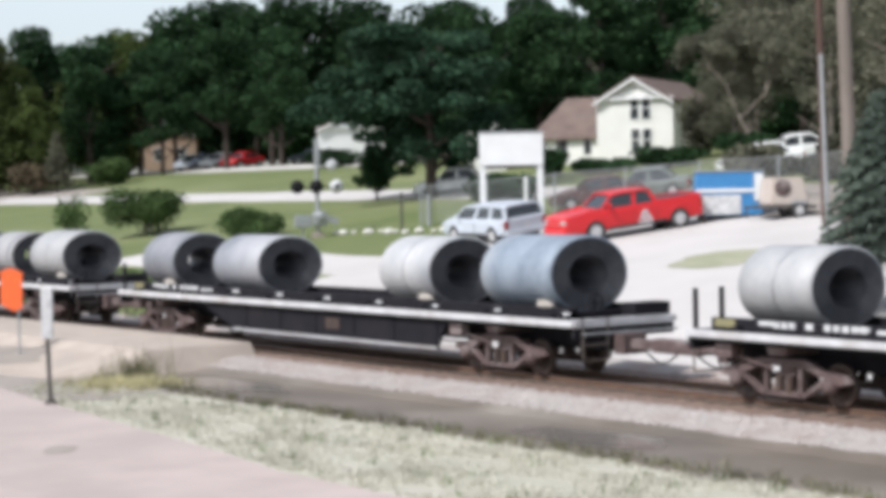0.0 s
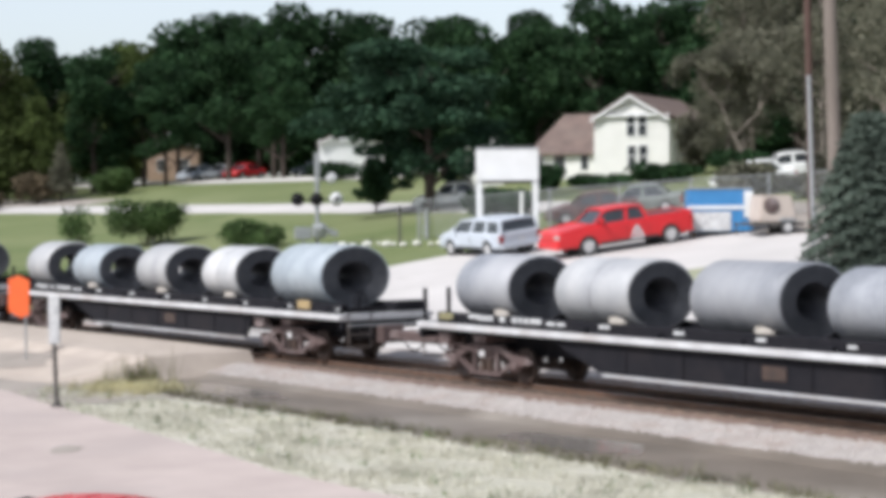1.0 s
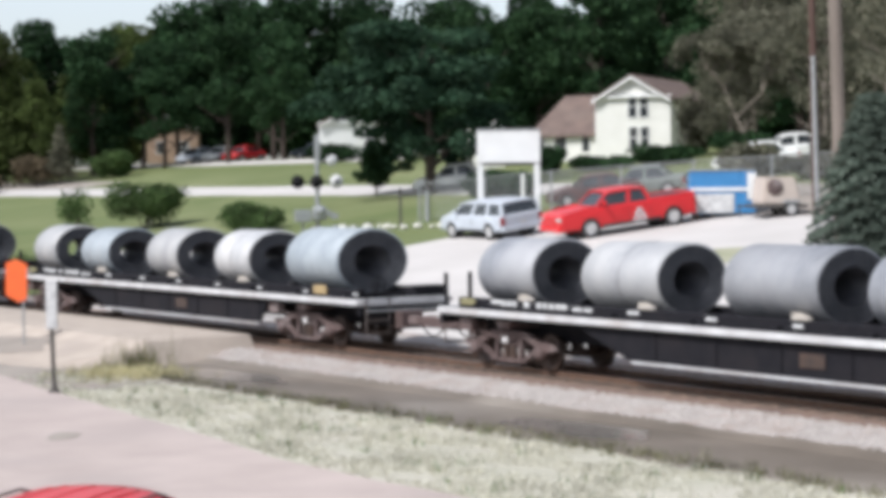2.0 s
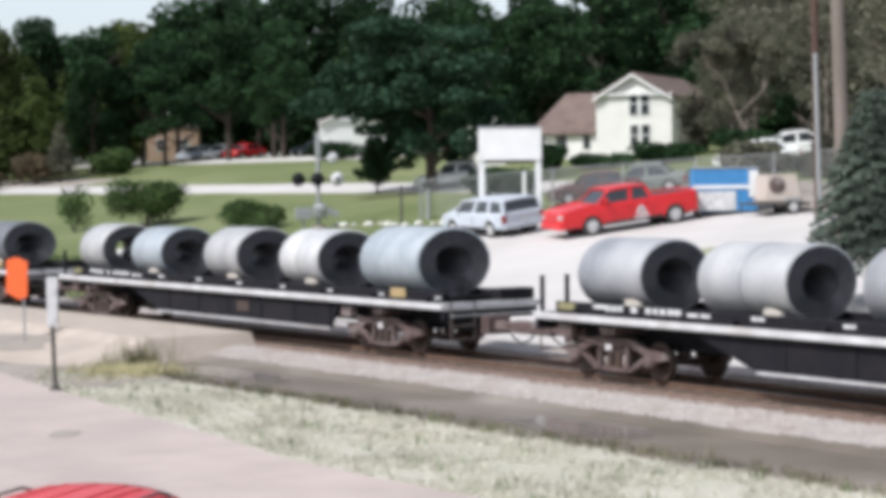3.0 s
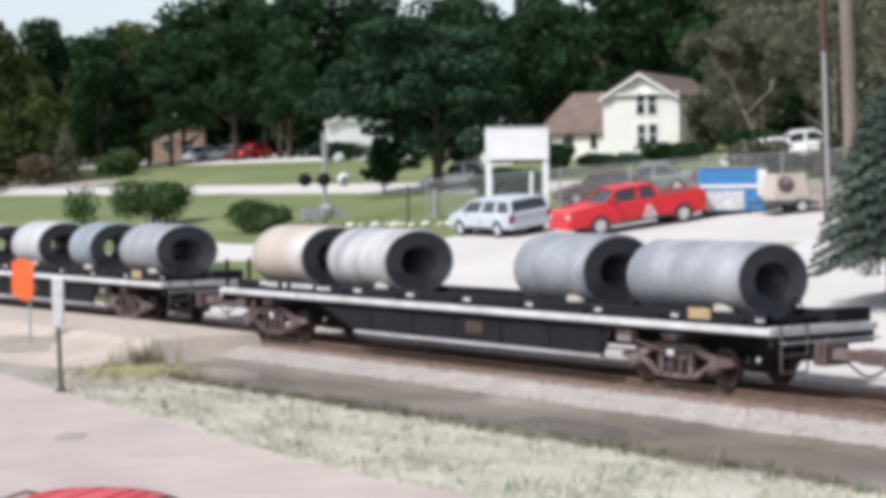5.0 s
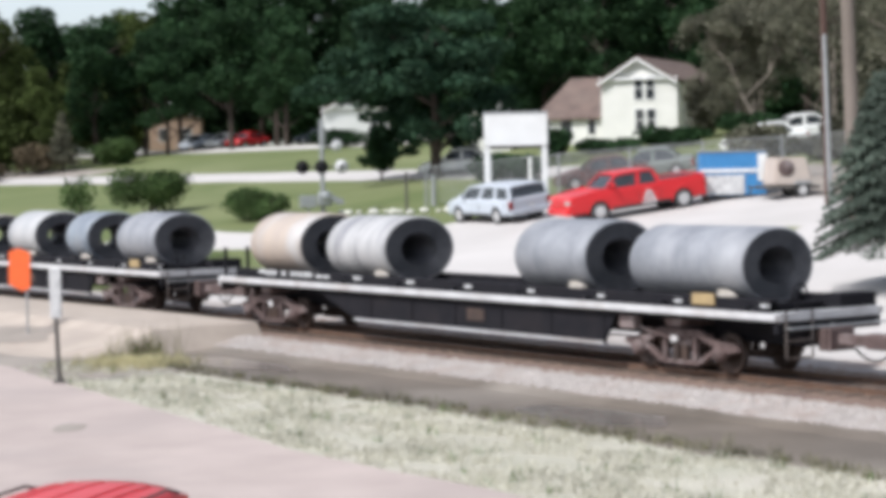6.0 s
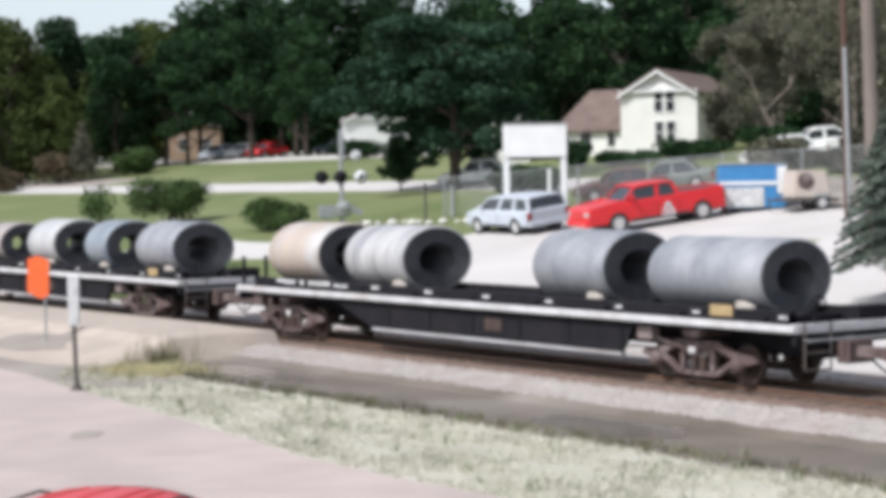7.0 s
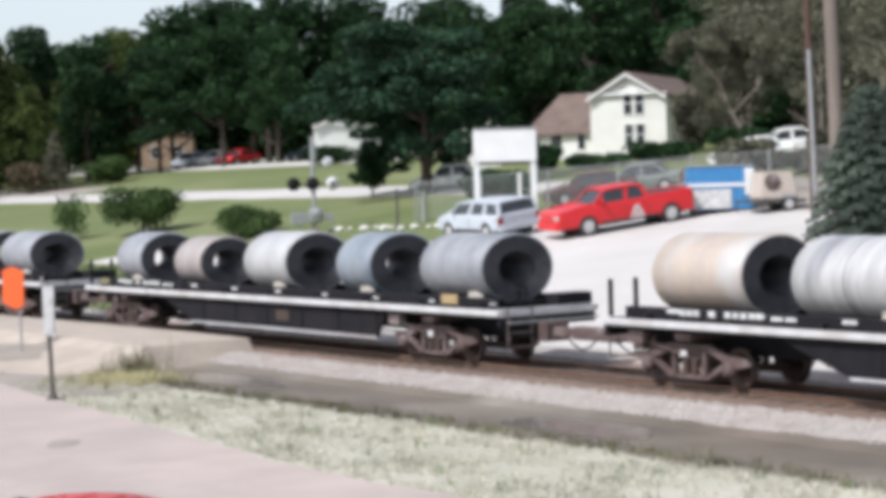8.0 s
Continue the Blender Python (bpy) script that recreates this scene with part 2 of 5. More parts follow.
STEEL = dict(
    blue=mat("steel_blue", (0.243, 0.282, 0.326), (0.145, 0.175, 0.214), 0.66, 0.15, scale=1.3, fine=8, bump=0.2, stain=(0.35, 0.369, 0.389), amount=0.85, per=0.14, stretch=(1.15, 0.6, 0.6)),
    pale=mat("steel_pale", (0.475, 0.469, 0.463), (0.35, 0.356, 0.362), 0.66, 0.15, scale=1.3, fine=8, bump=0.2, stain=(0.26, 0.266, 0.282), amount=0.85, per=0.14, stretch=(1.15, 0.6, 0.6)),
    grey=mat("steel_grey", (0.292, 0.301, 0.321), (0.185, 0.194, 0.214), 0.66, 0.15, scale=1.3, fine=8, bump=0.2, stain=(0.359, 0.359, 0.369), amount=0.85, per=0.14, stretch=(1.15, 0.6, 0.6)),
    dark=mat("steel_dark", (0.156, 0.165, 0.18), (0.0972, 0.104, 0.117), 0.66, 0.15, scale=1.3, fine=8, bump=0.2, stain=(0.233, 0.233, 0.243), amount=0.85, per=0.14, stretch=(1.15, 0.6, 0.6)),
    sky=mat("steel_sky", (0.41, 0.45, 0.475), (0.28, 0.315, 0.345), 0.66, 0.15, scale=1.3, fine=8, bump=0.2, stain=(0.2, 0.235, 0.27), amount=0.8, per=0.1, stretch=(1.15, 0.6, 0.6)),
    green=mat("steel_green", (0.27, 0.3, 0.295), (0.19, 0.213, 0.212), 0.66, 0.15, scale=1.3, fine=8, bump=0.2, stain=(0.37, 0.38, 0.375), amount=0.85, per=0.14, stretch=(1.15, 0.6, 0.6)),
    pink=mat("steel_pink", (0.429, 0.379, 0.356), (0.316, 0.282, 0.271), 0.66, 0.15, scale=1.3, fine=8, bump=0.2, stain=(0.249, 0.237, 0.237), amount=0.85, per=0.14, stretch=(1.15, 0.6, 0.6)),
    peach=mat("steel_peach", (0.47, 0.39, 0.32), (0.38, 0.325, 0.285), 0.66, 0.15, scale=1.3, fine=8, bump=0.2, stain=(0.47, 0.48, 0.49), amount=0.95, per=0.1, stretch=(1.15, 0.6, 0.6)),
    streak=mat("steel_streaked", (0.437, 0.432, 0.427), (0.332, 0.328, 0.328), 0.66, 0.15, scale=2.2, fine=8, bump=0.2, stain=(0.161, 0.161, 0.181), amount=0.85, per=0.14, stretch=(2.5, 0.3, 0.4)),
)
WORDS = dict(blue="blue-grey", sky="pale blue-grey", pale="pale silver", grey="mid-grey", dark="dark grey", green="greenish grey", pink="pinkish grey", peach="peach-tinted", streak="white-streaked")


# ---- mesh helpers ----
def bx(bm, x0, x1, y0, y1, z0, z1, bev=0.0, m=None):
    r = bmesh.ops.create_cube(bm, size=1)["verts"]
    for v in r:
        v.co = Vector((x0 + (v.co.x + 0.5) * (x1 - x0), y0 + (v.co.y + 0.5) * (y1 - y0), z0 + (v.co.z + 0.5) * (z1 - z0)))
    if bev:
        es = list({e for v in r for e in v.link_edges})
        r = list({v for v in bmesh.ops.bevel(bm, geom=es, offset=bev, segments=2, affect="EDGES", profile=0.5)["verts"]} | {v for v in r if v.is_valid})
    if m:
        bmesh.ops.transform(bm, matrix=m, verts=r)
    return r


def rod(bm, p, q, r, r2=None, n=10, cap=True):
    p, q = Vector(p), Vector(q)
    d = q - p
    rot = Vector((0, 0, 1)).rotation_difference(d.normalized()).to_matrix().to_4x4()
    return bmesh.ops.create_cone(bm, cap_ends=cap, segments=n, radius1=r, radius2=r if r2 is None else r2, depth=d.length, matrix=Matrix.Translation((p + q) / 2) @ rot)["verts"]


def turned(bm, prof, n=24, axis="Z", off=(0, 0, 0), sy=1.0, closed=False):
    """Turn a profile of (radius, height) about an axis."""
    rings = []
    for r, h in prof:
        ring = []
        for i in range(n):
            a = 2 * math.pi * i / n
            c, s = r * math.cos(a) * sy, r * math.sin(a)
            co = {"Z": (c, s, h), "X": (h, c, s), "Y": (s, h, c)}[axis]
            ring.append(bm.verts.new(Vector(co) + Vector(off)))
        rings.append(ring)
    pairs = list(zip(rings, rings[1:])) + ([(rings[-1], rings[0])] if closed else [])
    for ra, rb in pairs:
        for i in range(n):
            f = bm.faces.new((ra[i], ra[(i + 1) % n], rb[(i + 1) % n], rb[i]))
            f.smooth = True
    return rings


def slab(bm, pts, y0, y1, bev=0.0):
    """A plate cut to an outline in x and z, from y0 to y1."""
    a = [bm.verts.new((x, y0, z)) for x, z in pts]
    b = [bm.verts.new((x, y1, z)) for x, z in pts]
    fs = [bm.faces.new(a), bm.faces.new(b[::-1])]
    n = len(pts)
    for i in range(n):
        fs.append(bm.faces.new((a[(i + 1) % n], a[i], b[i], b[(i + 1) % n])))
    if bev:
        bmesh.ops.bevel(bm, geom=list({e for f in fs[:2] for e in f.edges}), offset=bev, segments=2, affect="EDGES", profile=0.5)


def tube(bm, pts, r, n=8):
    """One bent tube along a line of points."""
    pts = [Vector(p) for p in pts]
    rings = []
    for i, p in enumerate(pts):
        d = (pts[min(i + 1, len(pts) - 1)] - pts[max(i - 1, 0)]).normalized()
        a = d.orthogonal().normalized() if not rings else (side - d * side.dot(d)).normalized()
        side, c = a, d.cross(a)
        rings.append([bm.verts.new(p + (a * math.cos(2 * math.pi * k / n) + c * math.sin(2 * math.pi * k / n)) * r) for k in range(n)])
    for ra, rb in zip(rings, rings[1:]):
        for k in range(n):
            bm.faces.new((ra[k], ra[(k + 1) % n], rb[(k + 1) % n], rb[k])).smooth = True
    bm.faces.new(rings[0][::-1]), bm.faces.new(rings[-1])


def mesh_of(bm, name, material):
    bmesh.ops.recalc_face_normals(bm, faces=bm.faces)
    me = bpy.data.meshes.new(name)
    bm.to_mesh(me)
    bm.free()
    for m in material if isinstance(material, (list, tuple)) else [material]:
        me.materials.append(m)
    return me


def part(name, bm, material, parent=None, label=""):
    ob = new(name, mesh_of(bm, name, material))
    ob.parent = parent
    return tagged(ob, label)


def bm_new():
    return bmesh.new()


def empty(name, m=None):
    ob = new(name)
    if m is not None:
        ob.matrix_world = m
    return ob


# ---- the lie of the land: a track that runs aslant, flat this side, a slope beyond ----
PHI = radians(35)
ALONG, ASIDE = Vector((-math.sin(PHI), math.cos(PHI), 0)), Vector((-math.cos(PHI), -math.sin(PHI), 0))
ORIGIN = Vector((-0.76, 53.5, 0))
TRACK_TURN = -55.0


def at(u, w, z=0.0):
    """u: metres up the track, w: metres from its middle to the near side."""
    return ORIGIN + ALONG * u + ASIDE * w + Vector((0, 0, z))


PROFILE = [(-3000, 30), (-400, 10), (-90, 8.0), (-60, 7.0), (-36, 4.2), (-22, 2.4), (-4, 0.0), (-2.6, -0.22), (2.6, -0.22), (3.9, -0.5), (12, -0.5), (14, -0.55), (80, -0.6), (900, -0.6)]


def height(w):
    for (w0, z0), (w1, z1) in zip(PROFILE, PROFILE[1:]):
        if w0 <= w <= w1:
            return z0 + (z1 - z0) * (w - w0) / (w1 - w0)
    return 0.0


def land(x, y):
    """The ground's height at a place."""
    return height((Vector((x, y, 0)) - ORIGIN).dot(ASIDE))


def sheet(name, material, us, w0, w1, lift, label, category, edge=0.0, bend0=None, bend1=None):
    """A strip of ground cover that follows the land from w0 to w1, with a little thickness; edge: how ragged its sides are."""
    ws = sorted({w0, w1} | {w for w, _ in PROFILE if w0 < w < w1})
    bm = bm_new()
    rows = []
    for u in us:
        j0 = edge * noise.noise((u * 0.35, w0, 3)) + edge * 0.5 * noise.noise((u * 1.3, w0, 5))
        j1 = edge * noise.noise((u * 0.35, w1, 7)) + edge * 0.5 * noise.noise((u * 1.3, w1, 9))
        j0 += bend0(u) if bend0 else 0
        j1 += bend1(u) if bend1 else 0
        row = []
        for i, w in enumerate(ws):
            ww = w + (j0 if i == 0 else j1 if i == len(ws) - 1 else 0)
            row.append(bm.verts.new(at(u, ww, height(ww) + lift)))
        rows.append(row)
    for ra, rb in zip(rows, rows[1:]):
        for i in range(len(ws) - 1):
            bm.faces.new((ra[i], ra[i + 1], rb[i + 1], rb[i]))
    edges = [e for e in bm.edges if e.is_boundary]
    low = bmesh.ops.extrude_edge_only(bm, edges=edges)["geom"]
    for v in low:
        if isinstance(v, bmesh.types.BMVert):
            v.co.z -= lift + 0.1
    ob = part(name, bm, material)
    return tagged(ob, label, category, kind="structure")


def span(a, b, step):
    n = max(1, int(round((b - a) / step)))
    return [a + (b - a) * i / n for i in range(n + 1)]


FLAT = [-900, -300, -120, -60] + span(-40, 140, 5) + [180, 260, 500, 900, 2000]
bm = bm_new()
WS = [w for w, _ in PROFILE]
grid = [[bm.verts.new(at(u, w, height(w))) for w in WS] for u in FLAT]
for ra, rb in zip(grid, grid[1:]):
    for i in range(len(WS) - 1):
        bm.faces.new((ra[i], ra[i + 1], rb[i + 1], rb[i]))
tagged(part("ground", bm, M["grass"]), "mown green grass rising gently behind the track", "ground", kind="structure")
def road_edge(u):
    """The road's edge swings towards the track as it nears the crossing."""
    return -min(2.6, max(0.0, u + 14) * 0.115)


sheet("gravel_bed", M["gravel"], span(-60, 90, 0.8), -3.5, 3.4, 0.05, "grey crushed-stone ballast under the rails", "ballast", 0.25)
sheet("rusty_bed", M["rusty_gravel"], span(-60, 90, 0.8), -2.3, 2.25, 0.075, "rust-stained crushed stone between the rails", "ballast", 0.15)
sheet("wet_strip", M["wet"], span(-60, 7.3, 0.8), 3.2, 6.9, 0.045, "brown-grey damp dirt strip beside the ballast", "dirt", 0.5)
sheet("verge", M["dry"], span(-60, 5.4, 0.8), 6.5, 12.25, 0.03, "dry pale grass verge beside the road", "verge", 0.4, None, road_edge)
sheet("near_road", M["road"], span(-60, 70, 1.2), 12.1, 60, 0.06, "pale pinkish worn road surface", "road", 0.2, road_edge)
sheet("dirt_shoulder", M["dirt"], span(0.5, 60, 0.8), 6.6, 11.5, 0.04, "grey-brown bare dirt beside the crossing", "dirt", 0.4)
sheet("parking_lot", M["lot"], span(-90, 27, 2), -27.5, -14.5, 0.03, "pale sunlit concrete parking lot", "parking lot", 0.4)
sheet("back_yard", M["dirt"], span(-60, 30, 2), -37.5, -27.3, 0.028, "grey worn yard behind the parked vehicles", "yard", 0.5)
sheet("lot_apron", M["lot"], span(-90, 24, 2), -14.7, -3.0, 0.034, "pale concrete apron beside the track", "parking lot", 0.6)
sheet("crossing_lane", M["lot"], span(23, 47, 2), -16.6, -12.4, 0.031, "pale lane leading from the lot to the crossing", "road", 0.5)
sheet("far_lane", M["lot"], span(36, 180, 3), -38.8, -34.2, 0.03, "pale sunlit lane across the lawn", "road", 0.3)
sheet("dirt_drive", M["dirt"], span(108, 170, 3), -44.0, -39.2, 0.029, "brown bare drive beside the lane", "dirt", 0.6)
sheet("upper_lane", M["lot"], span(85, 200, 3), -59.5, -56.0, 0.03, "grey lane in front of the trees", "road", 0.3)

# a worn island of grass left in the lot
bm = bm_new()
rings = []
for q in (0.0, 0.3, 0.55, 0.8, 1.0):
    ring = []
    for i in range(48):
        a = 2 * math.pi * i / 48
        k = q * (1 + 0.3 * noise.noise((math.cos(a) * 1.3, math.sin(a) * 1.3, 2)) + 0.1 * noise.noise((math.cos(a) * 6, math.sin(a) * 6, 4)))
        x, y = 9.9 + math.cos(a) * 2.2 * k, 69.7 + math.sin(a) * 2.0 * k
        ring.append(bm.verts.new((x, y, land(x, y) + 0.045)))
    rings.append(ring)
for ra, rb in zip(rings, rings[1:]):
    for i in range(48):
        bm.faces.new((ra[i], ra[(i + 1) % 48], rb[(i + 1) % 48], rb[i]))
tagged(part("grass_island", bm, M["worn_grass"]), "worn patch of grass in the pale lot", "grass", kind="structure")

# level crossing: a raised concrete road deck beside the track
bm = bm_new()
ROWS_W = [(1.75, 6.2, 0.2), (3.8, 6.1, 0.2), (5.2, 6.0, 0.19), (5.7, 6.2, 0.0), (6.6, 6.3, -0.2), (7.6, 6.8, -0.4), (8.3, 8.2, -0.445)]
tops = [[bm.verts.new(at(u, w + (0.5 if u > 20 and w < 3 else 0), z)) for u in (u0, u0 + 3, 14, 30, 60)] for w, u0, z in ROWS_W]
for ra, rb in zip(tops, tops[1:]):
    for k in range(4):
        bm.faces.new((ra[k], ra[k + 1], rb[k + 1], rb[k]))
rim = [e for e in bm.edges if e.is_boundary]
for v in bmesh.ops.extrude_edge_only(bm, edges=rim)["geom"]:
    if isinstance(v, bmesh.types.BMVert):
        v.co.z = -0.75
        if (v.co - ORIGIN).dot(ALONG) < 9:
            v.co -= ALONG * 0.75
bmesh.ops.bevel(bm, geom=rim, offset=0.05, segments=2, affect="EDGES", profile=0.5)
tagged(part("crossing_slab", bm, M["concrete"]), "pale concrete road slab with a low retaining edge beside the track", "road", kind="structure")

def slab_top(w):
    for (w0, _, z0), (w1, _, z1) in zip(ROWS_W, ROWS_W[1:]):
        if w <= w1:
            return z0 + (z1 - z0) * (w - w0) / (w1 - w0)
    return ROWS_W[-1][2]


bm = bm_new()
rings = []
for q in (0.0, 0.25, 0.5, 0.75, 1.0):
    ring = []
    for i in range(36):
        a = 2 * math.pi * i / 36
        k = q * (1 + 0.35 * noise.noise((math.cos(a) * 1.4, math.sin(a) * 1.4, 6)))
        w = 6.7 + math.sin(a) * 0.75 * k
        ring.append(bm.verts.new(at(12.4 + math.cos(a) * 2.6 * k, w, slab_top(w) + 0.012)))
    rings.append(ring)
for ra, rb in zip(rings, rings[1:]):
    for i in range(36):
        bm.faces.new((ra[i], ra[(i + 1) % 36], rb[(i + 1) % 36], rb[i]))
tagged(part("dirt_patch", bm, M["dirt"]), "grey-brown dirt patch at the foot of the orange sign", "dirt", kind="structure")

# a small dark tar patch in the near road
bm = bm_new()
ring = []
for i in range(24):
    a = 2 * math.pi * i / 24
    k = 1 + 0.4 * noise.noise((math.cos(a) * 1.6, math.sin(a) * 1.6, 8))
    x, y = -7.75 + math.cos(a) * 0.36 * k, 39.6 + math.sin(a) * 0.55 * k
    ring.append(bm.verts.new((x, y, land(x, y) + 0.066)))
bm.faces.new(ring)
tagged(part("tar_patch", bm, M["dirt"]), "small dark repair patch in the pale road", "road", kind="structure")

# rails
for y in (0.75, -0.75):
    bm = bm_new()
    prof = [(-0.07, 0), (0.07, 0), (0.07, 0.015), (0.012, 0.035), (0.012, 0.12), (0.036, 0.13), (0.036, 0.17), (-0.036, 0.17), (-0.036, 0.13), (-0.012, 0.12), (-0.012, 0.035), (-0.07, 0.015)]
    ends = [[bm.verts.new(at(u, y + a, b - 0.17)) for a, b in prof] for u in (-60, 120)]
    for i in range(len(prof)):
        f = bm.faces.new((ends[0][i], ends[0][(i + 1) % 12], ends[1][(i + 1) % 12], ends[1][i]))
        f.material_index = 1 if i == 6 else 0
    tagged(part("rail", bm, [M["rail"], M["shine"]]), "rust-brown steel rail with a worn bright head", "rail", "rails of the track", "structure")


# ---- the train ----
def wheelset(parent, x):
    ax = bm_new()
    rod(ax, (x, -1.05, 0.42), (x, 1.05, 0.42), 0.075, n=12)
    part("axle", ax, M["wheel"], parent)
    for s in (-1, 1):
        w = bm_new()
        turned(w, [(0.05, -0.05), (0.3, -0.03), (0.34, -0.065), (0.415, -0.065), (0.42, 0.05), (0.45, 0.055), (0.45, 0.085), (0.34, 0.085), (0.3, 0.03), (0.05, 0.06)], 32, "Y", (x, s * 0.76, 0.42), closed=True)
        if s < 0:
            bmesh.ops.scale(w, vec=(1, -1, 1), verts=w.verts, space=Matrix.Translation((0, 0.76, 0)))
        part("wheel", w, M["wheel"], parent)


def bogie(car, xc):
    """A three-piece freight bogie: two cast side frames, bolster, springs and two wheelsets."""
    b = bm_new()
    bx(b, xc - 0.22, xc + 0.22, -1.0, 1.0, 0.5, 0.78, 0.03)
    rod(b, (xc, 0, 0.74), (xc, 0, 1.0), 0.22, n=16)
    bog = part("bogie", b, M["truck"], car, "rust-brown cast steel freight bogie")
    for s in (-1, 1):
        f = bm_new()
        y0, y1 = s * 1.0, s * 1.13
        top = [(-1.3, 0.46), (-1.22, 0.58), (-0.78, 0.62), (-0.45, 0.78), (0.45, 0.78), (0.78, 0.62), (1.22, 0.58), (1.3, 0.46), (1.1, 0.4), (0.78, 0.5), (0.42, 0.66), (-0.42, 0.66), (-0.78, 0.5), (-1.1, 0.4)]
        slab(f, [(xc + a * 1.42, 0.14 + (c - 0.14) * 1.2) for a, c in top], y0, y1, 0.012)
        for d in (-1, 1):
            slab(f, [(xc + d * a * 1.42, 0.14 + (c - 0.14) * 1.2) for a, c in ((0.95, 0.5), (0.82, 0.52), (0.3, 0.16), (0.42, 0.14))], y0, y1, 0.012)
            slab(f, [(xc + d * a * 1.42, 0.14 + (c - 0.14) * 1.2) for a, c in ((0.3, 0.7), (0.38, 0.7), (0.38, 0.16), (0.3, 0.16))], y0, y1, 0.01)
        slab(f, [(xc - 0.54, 0.14), (xc + 0.54, 0.14), (xc + 0.49, 0.24), (xc - 0.49, 0.24)], y0, y1, 0.012)
        part("side_frame", f, M["truck"], bog)
        for dx in (-0.14, 0.14):
            sp = bm_new()
            turned(sp, [(0.09 + (0.015 if i % 2 else 0), 0.24 + i * 0.028) for i in range(13)], 12, "Z", (xc + dx, s * 1.06, 0))
            part("spring", sp, M["wheel"], bog)
        for dx in (-1.3, 1.3):
            c = bm_new()
            turned(c, [(0.0, 0.16), (0.1, 0.16), (0.17, 0.1), (0.17, -0.05)], 16, "Y", (xc + dx, s * 1.12, 0.44), 1)
            if s < 0:
                bmesh.ops.scale(c, vec=(1, -1, 1), verts=c.verts, space=Matrix.Translation((0, 1.12, 0)))
            part("bearing_cap", c, M["truck"], bog)
    for dx in (-1.3, 1.3):
        wheelset(bog, xc + dx)


LONG, PITCH, TOP = 23.5, 27.3, 1.4


def flat_car():
    """A long flat car whose front end is at x 0 and whose near side is at -y: deck, pale side edges, fish-belly sills, bogies."""
    car = empty("flat_car")
    b = bm_new()
    bx(b, -LONG + 0.02, -0.02, -1.54, 1.54, TOP - 0.14, TOP - 0.02, 0.01)
    part("deck", b, M["deck"], car)
    for s in (-1, 1):
        b = bm_new()
        bx(b, -LONG, 0, s * 1.545 - 0.03, s * 1.545 + 0.045, TOP - 0.13, TOP + 0.02, 0.012)
        part("edge_plate", b, M["car_edge"], car, "pale worn edge plate")
        b = bm_new()
        slab(b, [(-LONG + 0.1, TOP - 0.13), (-LONG + 0.1, TOP - 0.22), (-18.0, TOP - 0.24), (-16.2, TOP - 0.88), (-5.6, TOP - 0.88), (-5.2, TOP - 0.24), (-0.1, TOP - 0.22), (-0.1, TOP - 0.13)], s * 1.34, s * 1.4)
        part("side_sill", b, M["car_black"], car)
        b = bm_new()
        bx(b, -16.1, -5.6, s * 1.37 - 0.09, s * 1.37 + 0.09, TOP - 0.935, TOP - 0.884, 0.01)
        part("bottom_flange", b, M["car_edge"], car, "pale lower flange of the side sill")
        for x in span(-15.3, -5.6, 2.02):
            b = bm_new()
            bx(b, x - 0.02, x + 0.02, *sorted((s * 1.402, s * 1.43)), TOP - 0.88, TOP - 0.14)
            part("stiffener", b, M["car_black"], car)
    b = bm_new()
    bx(b, -LONG + 0.4, -0.4, -0.32, 0.32, TOP - 0.75, TOP - 0.15, 0.02)
    part("centre_sill", b, M["car_black"], car)
    for x0, x1 in ((-LONG, -LONG + 0.14), (-0.14, 0)):
        b = bm_new()
        bx(b, x0, x1, -1.5, 1.5, TOP - 0.4, TOP - 0.02, 0.02)
        part("end_sill", b, M["car_black"], car)
        b = bm_new()
        bx(b, x0 - 0.025, x1 + 0.025, -1.49, 1.49, TOP - 0.15, TOP + 0.03, 0.012)
        part("end_plate", b, M["car_edge"], car, "pale end plate")
    # coil cradle: two long timbers and cross bearers
    for y in (-1.05, -0.55, 0.55, 1.05):
        b = bm_new()
        hi = 0.27 if abs(y) > 0.8 else 0.07
        bx(b, -LONG + 0.35, -0.55, y - 0.11, y + 0.11, TOP - 0.02, TOP + hi, 0.02)
        part("cradle_beam", b, M["car_black"], car, "black coil cradle beam")
    for x in span(-LONG + 1.2, -1.2, 2.6):
        b = bm_new()
        bx(b, x - 0.09, x + 0.09, -1.3, 1.3, TOP - 0.02, TOP + 0.12, 0.015)
        part("cross_bearer", b, M["car_black"], car)
        b = bm_new()
        q = 0.12 * math.sin(x * 7)
        bx(b, x + 0.5 + q, x + 0.85 + q * 2, -1.2, -1.17, TOP + 0.13 + q * 0.3, TOP + 0.21 + q * 0.4, 0.005)
        part("tag_plate", b, M["tag"], car, "worn white stencil plate")
    # reporting marks as plain bars near the rear end
    x = -LONG + 2.2
    for wide, skip in ((0.17, 0.05), (0.17, 0.05), (0.17, 0.3), (0.2, 0.3), (0.17, 0.07), (0.17, 0.07), (0.17, 0.07), (0.17, 0.07), (0.17, 0.25), (0.34, 0.08), (0.3, 0.1)):
        b = bm_new()
        bx(b, x, x + wide, -1.185, -1.162, TOP + 0.12, TOP + (0.25 if wide < 0.3 else 0.2), 0.003)
        part("marking", b, M["tag"], car, "white stencilled marking")
        x += wide + skip
    b = bm_new()
    bx(b, -2.9, -2.2, -1.2, -1.165, TOP + 0.08, TOP + 0.32, 0.005)
    part("yellow_plate", b, M["yellow"], car, "ochre yellow plate")
    b = bm_new()
